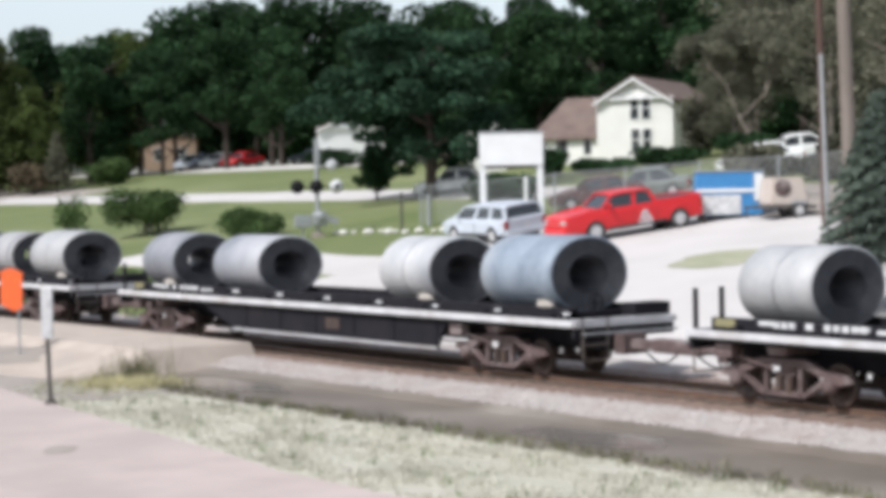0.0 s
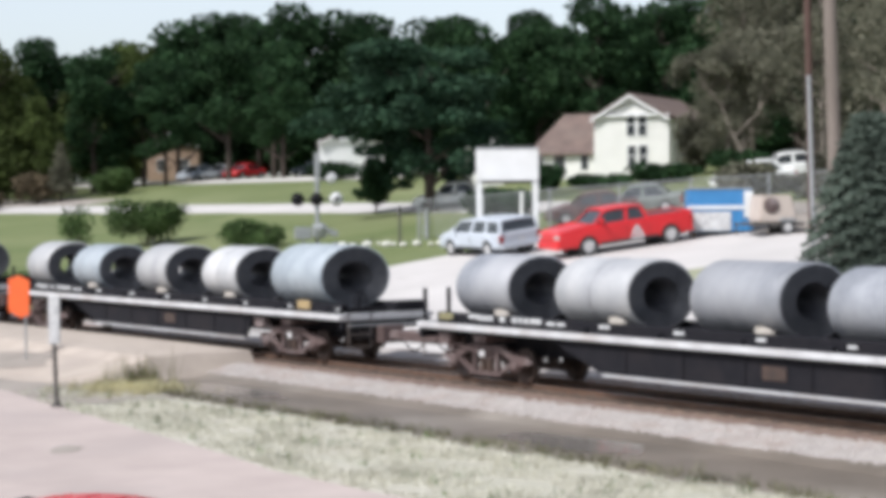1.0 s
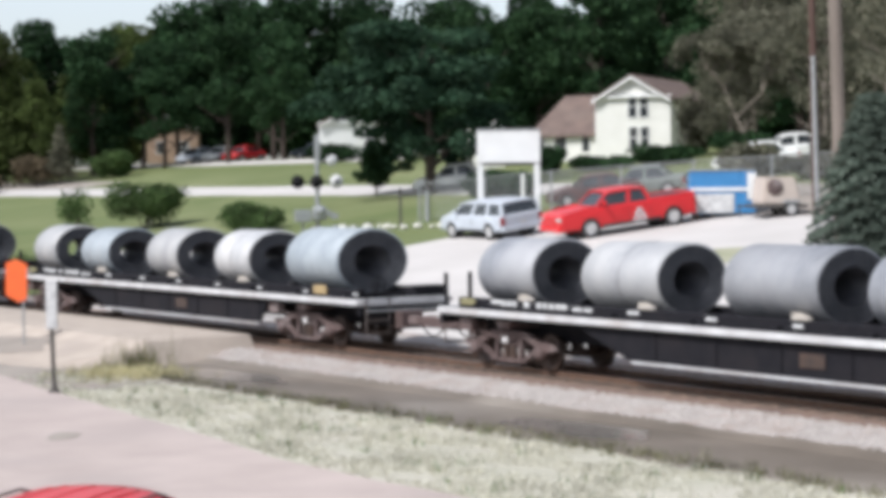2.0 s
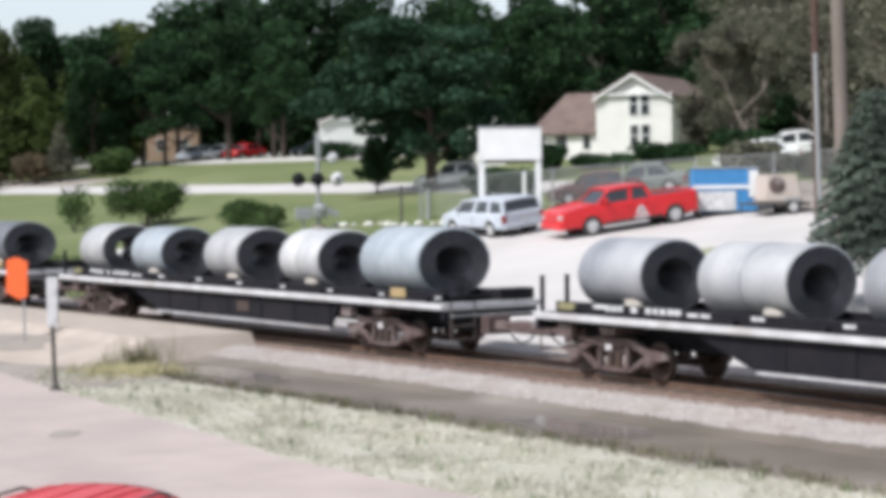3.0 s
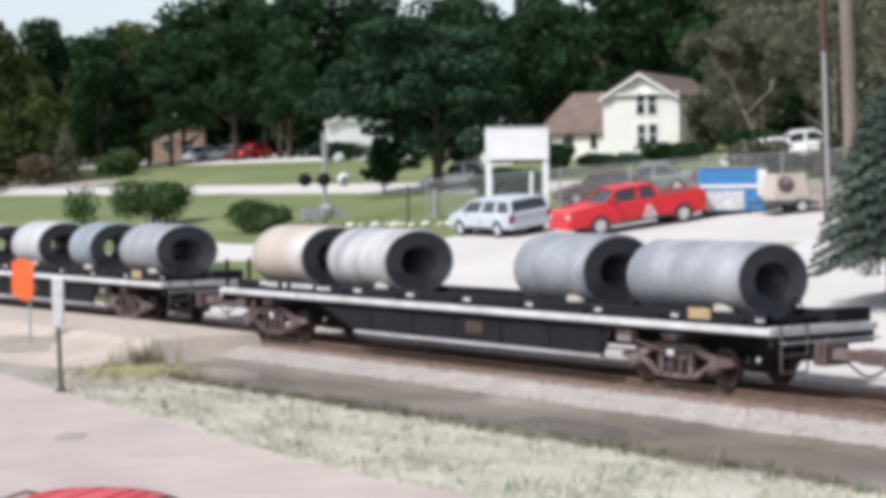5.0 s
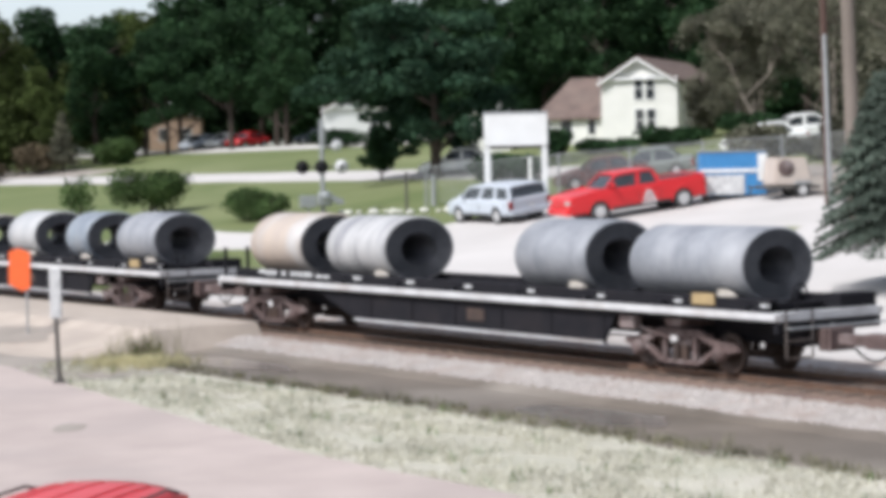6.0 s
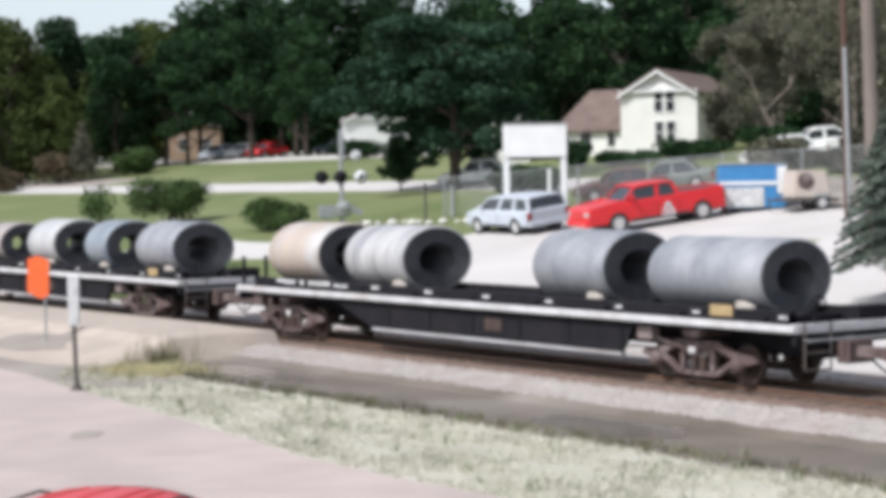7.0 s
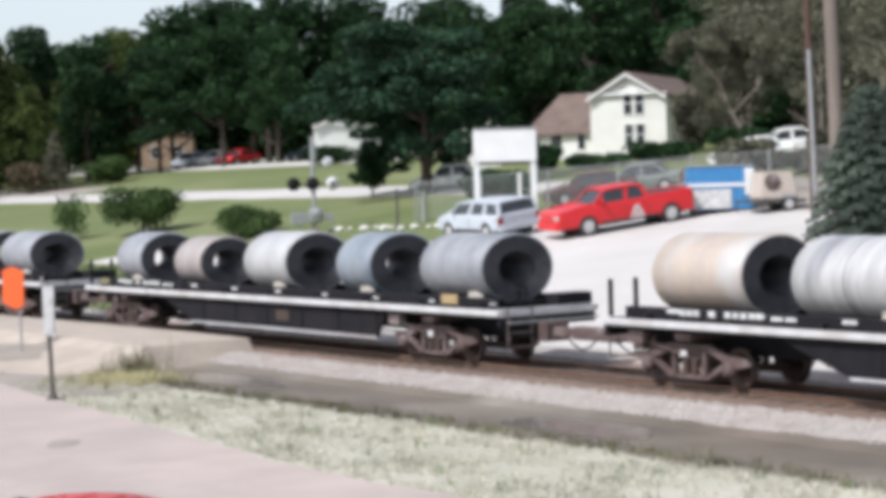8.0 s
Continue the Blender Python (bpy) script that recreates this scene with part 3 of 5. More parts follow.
    bx(b, -LONG + 0.5, -LONG + 1.1, -1.2, -1.165, TOP + 0.08, TOP + 0.25, 0.005)
    part("olive_plate", b, M["olive"], car, "dull olive plate")
    b = bm_new()
    bx(b, -10.9, -10.2, -1.425, -1.405, TOP - 0.66, TOP - 0.36, 0.004)
    part("data_panel", b, M["wheel"], car, "faded stencil panel")
    # ends: stop block, stanchions, hand brake, couplers, steps, hoses
    b = bm_new()
    bx(b, -0.55, -0.05, 0.35, 1.45, TOP + 0.03, TOP + 0.34, 0.03)
    bx(b, -0.75, -0.55, -1.2, 1.2, TOP + 0.0, TOP + 0.18, 0.02)
    part("stop_block", b, M["car_black"], car, "black steel stop block")
    for y in (-1.35, -0.6):
        b = bm_new()
        bx(b, -LONG + 0.04, -LONG + 0.13, y - 0.045, y + 0.045, TOP + 0.03, TOP + 0.88, 0.012)
        part("stanchion", b, M["car_black"], car, "upright black stanchion")
    b = bm_new()
    rod(b, (-0.05, -0.9, TOP - 0.5), (-0.05, -0.9, TOP + 0.5), 0.03)
    turned(b, [(0.2, -0.015), (0.23, -0.015), (0.23, 0.015), (0.2, 0.015)], 20, "X", (0.03, -0.9, TOP + 0.4), closed=True)
    rod(b, (0.03, -1.12, TOP + 0.4), (0.03, -0.68, TOP + 0.4), 0.015)
    rod(b, (0.03, -0.9, TOP + 0.18), (0.03, -0.9, TOP + 0.62), 0.015)
    part("hand_brake", b, M["car_black"], car, "hand brake wheel on a staff")
    for d, x0 in ((1, 0), (-1, -LONG)):
        b = bm_new()
        bx(b, *sorted((x0 - d * 0.3, x0 + d * 1.15)), -0.13, 0.13, 0.72, 0.95, 0.03)
        bx(b, *sorted((x0 + d * 1.1, x0 + d * 1.98)), -0.2, 0.16, 0.68, 1.0, 0.06)
        bx(b, *sorted((x0 + d * 0.0, x0 + d * 0.35)), -0.36, 0.36, 0.6, 1.08, 0.03)
        part("coupler", b, M["truck"], car, "rust-brown knuckle coupler")
        b = bm_new()
        pts = [Vector((x0 + d * (0.2 + 1.5 * i / 8), 0.35 - 0.02 * i, 0.75 - 0.35 * math.sin(math.pi * i / 8))) for i in range(9)]
        tube(b, pts, 0.025)
        part("air_hose", b, M["tyre"], car)
        b = bm_new()
        for y in (-1.3, -0.55):
            rod(b, (x0 + d * 0.04, y, TOP - 0.9), (x0 + d * 0.04, y, TOP + 0.05), 0.022, n=8)
        for z in (TOP - 0.9, TOP - 0.55):
            rod(b, (x0 + d * 0.04, -1.3, z), (x0 + d * 0.04, -0.55, z), 0.022, n=8)
        part("ladder", b, M["deck"], car, "dark steel corner step ladder")
        b = bm_new()
        rod(b, (x0 + d * 0.25, -1.4, TOP - 0.28), (x0 + d * 0.25, 1.4, TOP - 0.28), 0.025, n=8)
        for y in (-1.3, 0.0, 1.3):
            rod(b, (x0, y, TOP - 0.28), (x0 + d * 0.25, y, TOP - 0.28), 0.02, n=8)
        part("uncoupling_rod", b, M["galv"], car)
    b = bm_new()
    rod(b, (-8.5, -1.0, 0.72), (-7.2, -1.0, 0.72), 0.2, n=16)
    part("air_reservoir", b, M["car_black"], car)
    b = bm_new()
    rod(b, (-17.5, -0.6, 0.6), (-5.0, -0.6, 0.6), 0.025, n=8)
    part("brake_rod", b, M["truck"], car)
    for x in (-3.4, -LONG + 2.4):
        b = bm_new()
        slab(b, [(x - 0.35, TOP - 0.15), (x + 0.35, TOP - 0.15), (x + 0.22, 0.98), (x - 0.22, 0.98)], -1.3, 1.3, 0.02)
        part("body_bolster", b, M["truck"], car, "rusty cross bolster above the bogie")
        b = bm_new()
        bx(b, x - 1.75, x - 1.25, -1.36, -1.1, 0.86, TOP - 0.24, 0.03)
        rod(b, (x - 1.5, -1.2, 0.95), (x - 0.2, -1.2, 0.7), 0.03, n=8)
        part("brake_cylinder", b, M["truck"], car)
        bogie(car, x)
    return tagged(car, "long black coil flat car with pale deck edges and rusty bogies", "flat car", "cars of the train")


OVAL = 1.32


def steel_coil(tone, length, size, straps):
    """A coil lying along the car: x from 0 back to -length, its middle on the axis, slightly oval under its own weight."""
    r, hole = size / 2, 0.36 * size / 1.5
    b = bm_new()
    turned(b, [(r - 0.05, -length), (r, -length + 0.03), (r + 0.004, -length * 0.7), (r, -length * 0.5), (r + 0.005, -length * 0.2), (r, -0.03), (r - 0.05, 0)], 56, "X", sy=OVAL)
    coil = part("steel_coil", b, STEEL[tone])
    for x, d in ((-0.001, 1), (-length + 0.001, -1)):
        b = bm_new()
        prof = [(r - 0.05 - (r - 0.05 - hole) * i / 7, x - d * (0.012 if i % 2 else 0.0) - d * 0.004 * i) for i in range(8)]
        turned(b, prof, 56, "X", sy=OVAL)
        # darker than the coil's own steel: the shaded side is painted in
        part("end_face", b, M["shaded_coil_end"], coil, "ringed sheet edges, coloured dark for their shaded side")
    b = bm_new()
    turned(b, [(hole, -0.03), (hole, -0.12), (hole * 0.9, -0.2), (hole * 0.58, -length * 0.5), (hole * 0.9, -length + 0.2), (hole, -length + 0.03)], 40, "X", sy=OVAL)
    part("bore", b, M["bore"], coil)
    for k in range(straps):
        x = -length * (k + 1) / (straps + 1)
        b = bm_new()
        turned(b, [(r + 0.002, x - 0.02), (r + 0.009, x - 0.02), (r + 0.009, x + 0.02), (r + 0.002, x + 0.02)], 56, "X", sy=OVAL)
        part("strap", b, M["band"], coil)
    return tagged(coil, WORDS[tone] + " rolled steel coil lying in a flat car's cradle", "steel coil", "coils on the train")


# front and back of each coil, metres behind its car's front end, with its tone and size
LOADS = [
    [(20.33, 22.41, "pale", 1.68), (15.23, 17.81, "pale", 1.68), (6.43, 8.71, "grey", 1.68), (1.43, 4.11, "grey", 1.68)],
    [(20.43, 22.51, "grey", 1.76), (15.13, 17.81, "grey", 1.72), (6.33, 8.61, "pale", 1.76), (1.28, 4.01, "blue", 1.83)],
    [(20.83, 22.81, "blue", 1.76), (16.63, 18.71, "pale", 1.63), (11.03, 13.61, "grey", 1.78), (6.08, 8.36, "streak", 1.70), (1.48, 4.21, "pale", 1.78)],
    [(20.2, 22.4, "grey", 1.68), (15.65, 18.3, "pale", 1.66), (10.75, 13.5, "grey", 1.68), (6.9, 9.4, "grey", 1.62), (2.3, 5.0, "grey", 1.66)],
    [(20.93, 22.71, "pale", 1.70), (16.63, 18.71, "sky", 1.65), (11.53, 13.56, "pale", 1.70), (6.83, 8.91, "pale", 1.70), (1.63, 4.41, "sky", 1.83)],
    [(20.43, 22.51, "grey", 1.76), (15.13, 17.81, "pale", 1.76), (6.53, 8.41, "grey", 1.70), (2.38, 5.01, "dark", 1.70)],
    [(19.98, 22.61, "pink", 1.74), (15.13, 17.91, "grey", 1.74), (6.43, 8.71, "blue", 1.68), (1.43, 4.11, "grey", 1.68)],
    [(20.53, 22.81, "blue", 1.67), (14.08, 16.86, "green", 1.67), (6.73, 8.86, "pink", 1.82), (1.38, 4.51, "sky", 1.87)],
    [(19.4, 22.2, "peach", 1.8), (15.05, 17.95, "streak", 1.76), (6.63, 9.3, "grey", 1.74), (1.5, 5.1, "grey", 1.64)],
    [(20.23, 21.91, "grey", 1.70), (16.23, 17.91, "pink", 1.59), (10.83, 13.21, "pale", 1.76), (6.33, 8.01, "blue", 1.76), (1.23, 3.91, "grey", 1.76)],
    [(20.43, 22.51, "grey", 1.76), (15.13, 17.81, "pale", 1.76), (6.53, 8.41, "grey", 1.70), (1.98, 4.61, "grey", 1.70)],
]


def on_track(u, z=0.0):
    """The pose of a thing on the track whose front is u metres up it."""
    p = at(u, 0, z)
    return pose(p.x, p.y, p.z, 0, 0, TRACK_TURN)


TRAIN = []
b = bm_new()
slab(b, [(-0.46, 0.0), (0.0, 0.0), (-0.02, 0.05), (-0.26, 0.13), (-0.44, 0.13)], -1.15, -0.97, 0.012)
bx(b, -0.42, -0.34, -1.17, -0.95, 0.13, 0.155)
CHOCK = mesh_of(b, "chock", M["pale_wood"])
first = flat_car()
for i, load in enumerate(LOADS):
    car = first if i == 0 else copy_thing(first, Matrix.Identity(4))
    slack = 0.12 if i > 8 else 0.0
    # not every car carries the small coloured plates
    for piece in list(car.children) if i else ():
        bare = piece.name.startswith("yellow_plate") and i in (1, 2, 6, 10) or piece.name.startswith("olive_plate") and i in (2, 6, 8)
        if bare:
            bpy.data.objects.remove(piece)
    TRAIN.append((car, i * PITCH + slack, 0.0))
    for k, (front, back, tone, size) in enumerate(load):
        coil = steel_coil(tone, back - front, size, (1, 0, 0, 2, 0)[(i * 3 + k) % 5])
        TRAIN.append((coil, i * PITCH + slack + front, TOP + 0.09 + size / 2))
        if (i * 3 + k) % 4:
            chock = new("chock", CHOCK)
            tagged(chock, "pale wooden chock wedged beside a steel coil", "chock", "chocks on the train")
            TRAIN.append((chock, i * PITCH + slack + front + 0.1 * ((i + k) % 3), TOP + 0.272))


# ---- vehicles ----

def rest(x, y, heading, lift=0.0):
    """The pose of a thing standing on the land: its x axis along the heading (degrees), its z axis square to the slope."""
    e = 0.6
    n = Vector((land(x - e, y) - land(x + e, y), land(x, y - e) - land(x, y + e), 2 * e)).normalized()
    f = Vector((math.cos(radians(heading)), math.sin(radians(heading)), 0))
    f = (f - n * f.dot(n)).normalized()
    s = n.cross(f)
    m = Matrix((f, s, n)).transposed().to_4x4()
    m.translation = Vector((x, y, land(x, y) + lift))
    return m


def arch(xc, r, z, n=8):
    return [(xc + r * math.cos(math.pi * i / n), z + r * math.sin(math.pi * i / n)) for i in range(n + 1)]


def wheel(parent, x, y, r, wide):
    b = bm_new()
    turned(b, [(r * 0.62, -wide / 2), (r * 0.95, -wide / 2), (r, -wide * 0.35), (r, wide * 0.35), (r * 0.95, wide / 2), (r * 0.62, wide / 2)], 28, "Y", (x, y, r), closed=True)
    w = part("wheel", b, M["tyre"], parent)
    s = 1 if y > 0 else -1
    b = bm_new()
    turned(b, [(0.0, s * wide * 0.42), (r * 0.2, s * wide * 0.42), (r * 0.3, s * wide * 0.3), (r * 0.55, s * wide * 0.34), (r * 0.64, s * wide * 0.46), (r * 0.66, s * wide * 0.2)], 24, "Y", (x, y, r))
    part("rim", b, M["rim"], w)
    for k in range(5):
        a = 2 * math.pi * k / 5
        b = bm_new()
        rod(b, (x, y + s * wide * 0.42, r), (x + r * 0.58 * math.cos(a), y + s * wide * 0.42, r + r * 0.58 * math.sin(a)), 0.03, 0.045, n=6)
        part("spoke", b, M["rim"], w)


def frustum(bm, lo, hi, z0, z1):
    """A block between two level rectangles (x0, x1, half width)."""
    a = [bm.verts.new((x, y, z0)) for x, y in ((lo[0], -lo[2]), (lo[1], -lo[2]), (lo[1], lo[2]), (lo[0], lo[2]))]
    b = [bm.verts.new((x, y, z1)) for x, y in ((hi[0], -hi[2]), (hi[1], -hi[2]), (hi[1], hi[2]), (hi[0], hi[2]))]
    bm.faces.new(a[::-1]), bm.faces.new(b)
    for i in range(4):
        bm.faces.new((a[i], a[(i + 1) % 4], b[(i + 1) % 4], b[i]))
    return a, b


def vehicle(name, paint, style, wide, axles, r, floor, belt, roof, nose, tail, cabin, top, label, category, pose_m, ribs=False, badge=False, crown=0.04):
    """A road vehicle: x forward. cabin, top: the rear and front ends of the glass house at the belt and at the roof; floor, belt, roof: heights."""
    v = empty(name, pose_m)
    h = wide / 2
    square = style in ("pickup", "suv")
    hood = belt - (0.1 if square else 0.1)
    out = [(tail, floor), *reversed(arch(axles[0], r + 0.08, r)), *reversed(arch(axles[1], r + 0.08, r)),
           (nose - 0.05, floor), (nose, floor + 0.2), (nose - 0.02, hood - 0.14), (nose - 0.1, hood - 0.05), (nose - 0.35, hood), (cabin[1] + 0.05, hood + (0.07 if square else 0.08)), (cabin[1], belt), (tail + 0.06, belt), (tail, belt - 0.08)]
    b = bm_new()
    slab(b, out, -h, h, 0.1)
    # the sides lean in a little above the waist
    waist = floor + (belt - floor) * 0.55
    for p in b.verts:
        if p.co.z > waist:
            p.co.y *= 1 - 0.05 * (p.co.z - waist) / (belt - waist)
    body = part("body", b, paint, v)
    b = bm_new()
    bx(b, tail + 0.3, nose - 0.3, -h + 0.2, h - 0.2, floor - 0.08, floor + 0.3)
    part("underbody", b, M["dark"], v)
    b = bm_new()
    inset = 0.2 if style == "suv" else 0.24
    frustum(b, (cabin[0], cabin[1], h - 0.09), (top[0], top[1], h - inset), belt - 0.02, roof - 0.07 - crown)
    part("glasshouse", b, M["glass"], v, "dark tinted windows")
    # the roof: a panel that falls off towards its edges
    b = bm_new()
    n, m = 10, 10
    x0, x1, hw = top[0] - 0.06, top[1] + 0.06, h - inset + 0.05

    def roof_z(i, j):
        p, q = 2 * i / n - 1, 2 * j / m - 1
        return roof - 0.045 * abs(p) ** 3 - crown * abs(q) ** 2.6

    up = [[b.verts.new((x0 + (x1 - x0) * i / n, -hw + 2 * hw * j / m, roof_z(i, j))) for j in range(m + 1)] for i in range(n + 1)]
    dn = [[b.verts.new((q.co.x, q.co.y, q.co.z - 0.06)) for q in row] for row in up]
    for i in range(n):
        for j in range(m):
            b.faces.new((up[i][j], up[i + 1][j], up[i + 1][j + 1], up[i][j + 1])).smooth = True
            b.faces.new((dn[i][j], dn[i][j + 1], dn[i + 1][j + 1], dn[i + 1][j]))
    for i in range(n):
        for j in (0, m):
            b.faces.new((up[i][j], up[i + 1][j], dn[i + 1][j], dn[i][j]))
    for j in range(m):
        for i in (0, n):
            b.faces.new((up[i][j], up[i][j + 1], dn[i][j + 1], dn[i][j]))
    roof_ob = part("roof", b, paint, v)
    if ribs:
        for j in (2, 3, 5, 7, 8):
            y = -hw + 2 * hw * j / m
            b = bm_new()
            line = [(x0 + (x1 - x0) * i / n, roof_z(i, j)) for i in range(1, n)]
            slab(b, [(x, z - 0.03) for x, z in reversed(line)] + [(x, z + 0.012) for x, z in line], y - 0.025, y + 0.025)
            part("rib", b, paint, roof_ob)
        for s in (-1, 1):
            b = bm_new()
            tube(b, [(x0 + 0.15 + (x1 - x0 - 0.3) * k / 8, s * (hw - 0.05), roof - crown + (0.07 if 0 < k < 8 else 0.0)) for k in range(9)], 0.018)
            part("roof_rail", b, M["post_dark"], roof_ob, "dark roof rail")
    cuts = {"pickup": (0.0, 0.4, 1.0), "suv": (0.0, 0.3, 0.62, 1.0), "sedan": (0.0, 0.5, 1.0)}[style]
    for s in (-1, 1):
        for c in cuts:
            b = bm_new()
            p0, p1 = cabin[0] + (cabin[1] - cabin[0]) * c, top[0] + (top[1] - top[0]) * c
            d = (0.11 if style == "suv" else 0.08) if c < 1 else 0.05
            q = [(p0 - d, s * (h - 0.08), belt - 0.03), (p0 + d, s * (h - 0.08), belt - 0.03), (p1 + d, s * (h - inset + 0.012), roof - 0.03 - crown), (p1 - d, s * (h - inset + 0.012), roof - 0.03 - crown)]
            lo = [b.verts.new(p) for p in q]
            hi = [b.verts.new((p[0], p[1] - s * 0.07, p[2])) for p in q]
            b.faces.new(lo), b.faces.new(hi[::-1])
            for i in range(4):
                b.faces.new((lo[i], hi[i], hi[(i + 1) % 4], lo[(i + 1) % 4]))
            part("pillar", b, paint, v)
        b = bm_new()
        bx(b, cabin[1] - 0.4, cabin[1] - 0.24, *sorted((s * (h - 0.06), s * (h + 0.16))), belt + 0.02, belt + 0.2, 0.03)
        part("mirror", b, paint, v)
        b = bm_new()
        bx(b, nose - 0.22, nose - 0.002, *sorted((s * (h - 0.42), s * (h - 0.02))), hood - 0.34, hood - 0.16, 0.03)
        part("headlight", b, M["lamp"], v)
        b = bm_new()
        bx(b, tail - 0.015, tail + 0.1, *sorted((s * (h - 0.22), s * (h - 0.01))), belt - 0.45, belt - 0.12, 0.02)
        part("tail_light", b, M["tail"], v)
        for c in cuts[:-1]:
            x = cabin[0] + (cabin[1] - cabin[0]) * (c + 0.08)
            b = bm_new()
            bx(b, x, x + 0.16, *sorted((s * (h - 0.06), s * (h + 0.01))), belt - 0.2, belt - 0.16, 0.006)
            part("door_handle", b, paint, v)
            b = bm_new()
            x = cabin[0] + (cabin[1] - cabin[0]) * c
            bx(b, x - 0.008, x + 0.008, *sorted((s * (h - 0.06), s * (h + 0.003))), floor + 0.12, waist + 0.1)
            part("door_seam", b, M["dark"], v)
        b = bm_new()
        bx(b, axles[0] + r + 0.12, axles[1] - r - 0.12, *sorted((s * (h - 0.14), s * (h + 0.012))), floor - 0.03, floor + 0.09, 0.02)
        part("rocker_panel", b, M["dark"] if square else paint, body)
        for x in axles:
            b = bm_new()
            ring = [(x + k * math.cos(a), r + k * math.sin(a)) for k, a in [(r + 0.15, math.pi * i / 10) for i in range(11)] + [(r + 0.06, math.pi * (10 - i) / 10) for i in range(11)]]
            slab(b, ring, *sorted((s * (h - 0.05), s * (h + 0.025))), 0.008)
            part("wheel_arch", b, paint, body)
            b = bm_new()
            rod(b, (x, s * (h - 0.42), r), (x, s * (h - 0.2), r), r + 0.06, n=20)
            part("wheel_well", b, M["dark"], body)
            wheel(v, x, s * (h - 0.1), r, 0.26)
    b = bm_new()
    bx(b, nose - 0.1, nose + 0.08, -h + 0.05, h - 0.05, floor - 0.02, floor + 0.24, 0.05)
    part("front_bumper", b, paint, v)
    b = bm_new()
    bx(b, tail - 0.1, tail + 0.1, -h + 0.05, h - 0.05, floor + 0.0, floor + 0.22, 0.04)
    part("rear_bumper", b, M["galv"] if style == "pickup" else paint, v)
    b = bm_new()
    bx(b, nose - 0.06, nose + 0.012, -h + 0.48, h - 0.48, floor + 0.32, hood - 0.16, 0.02)
    grille = part("grille", b, M["dark"], v)
    for k in range(4):
        z = floor + 0.36 + k * (hood - floor - 0.56) / 3
        b = bm_new()
        bx(b, nose - 0.03, nose + 0.024, -h + 0.46, h - 0.46, z - 0.035, z + 0.035, 0.01)
        part("grille_bar", b, paint, grille)
    b = bm_new()
    bx(b, tail - 0.115, tail - 0.09, -0.16, 0.16, floor + 0.3, floor + 0.42, 0.004)
    part("plate", b, M["tag"], v)
    if style == "pickup":
        # the open bed: a dark floor sunk between two rails and the tailgate
        b = bm_new()
        bx(b, tail + 0.12, cabin[0] - 0.12, -h + 0.22, h - 0.22, belt - 0.02, belt + 0.006)
        part("bed_floor", b, M["dark"], v, "dark open cargo bed")
        for s in (-1, 1):
            b = bm_new()
            bx(b, tail + 0.04, cabin[0] - 0.04, *sorted((s * (h - 0.19), s * (h - 0.06))), belt - 0.03, belt + 0.05, 0.02)
            part("bed_rail", b, paint, v)
        b = bm_new()
        bx(b, tail + 0.01, tail + 0.11, -h + 0.1, h - 0.1, belt - 0.03, belt + 0.06, 0.02)
        part("tailgate", b, paint, v)
    if badge:
        for s in (-1, 1):
            b = bm_new()
            slab(b, [(x - 0.42, z + waist - 0.2) for x, z in ((-0.34, -0.24), (0.34, -0.24), (0.2, 0.06), (0.06, 0.3), (-0.1, 0.3), (-0.22, 0.06))], *sorted((s * (h - 0.05), s * (h + 0.012))))
            mark = part("door_emblem", b, M["tag"], v, "plain white emblem on the door")
            for x, z in ((-0.52, -0.1), (-0.28, -0.1), (-0.42, 0.08)):
                b = bm_new()
                bx(b, x - 0.06, x + 0.06, *sorted((s * (h + 0.008), s * (h + 0.016))), waist - 0.24 + z, waist - 0.16 + z, 0.002)
                part("emblem_spot", b, paint, mark)
    return tagged(v, label, category)


pickup = vehicle("pickup_truck", M["red"], "pickup", 2.15, (-1.95, 1.8), 0.42, 0.42, 1.27, 1.86, 3.15, -3.05, (-0.95, 1.45), (-0.75, 0.85),
                 "bright red crew-cab pickup truck parked on the pale lot", "pickup truck", rest(7.4, 81.8, 199), badge=True)
suv = vehicle("suv", M["silver"], "suv", 2.15, (-1.5, 1.55), 0.38, 0.38, 1.1, 1.66, 2.5, -2.55, (-2.5, 1.35), (-2.34, 0.75),
              "silver-blue sport utility car parked on the lot", "car", rest(2.1, 86.0, 121))
near_car = vehicle("red_car", M["red"], "suv", 2.05, (-1.45, 1.45), 0.36, 0.34, 1.0, 1.78, 2.3, -2.35, (-2.2, 1.1), (-1.9, 0.45),
                   "red car with a ribbed roof standing on the near road", "car", rest(-4.0, 21.6, 74), ribs=True, crown=0.13)
for x, y, a, paint, label in ((-19.2, 189.5, 235, M["red"], "small bright red car on the upper lane"), (-24.0, 191.4, 240, M["silver"], "pale blue car parked on the upper lane"),
                              (-21.5, 190.8, 240, M["white"], "white car parked on the upper lane"), (-12.6, 190.5, 190, M["blue_grey"], "dark car among the trees on the upper lane"),
                              (0.6, 116.0, 175, M["white"], "white and red car behind the fence"), (9.8, 97.2, 170, M["grey_green"], "dull grey-green car parked behind the pickup"),
                              (7.4, 96.0, 182, M["maroon"], "dark red-brown car parked behind the fence"), (17.0, 106.5, 180, M["white"], "white car under the trees"), (19.6, 111.0, 180, M["white"], "white car under the trees")):
    vehicle("car", paint, "sedan", 1.85, (-1.4, 1.4), 0.32, 0.3, 0.88, 1.45, 2.25, -2.25, (-1.6, 1.0), (-1.0, 0.35), label, "car", rest(x, y, a))

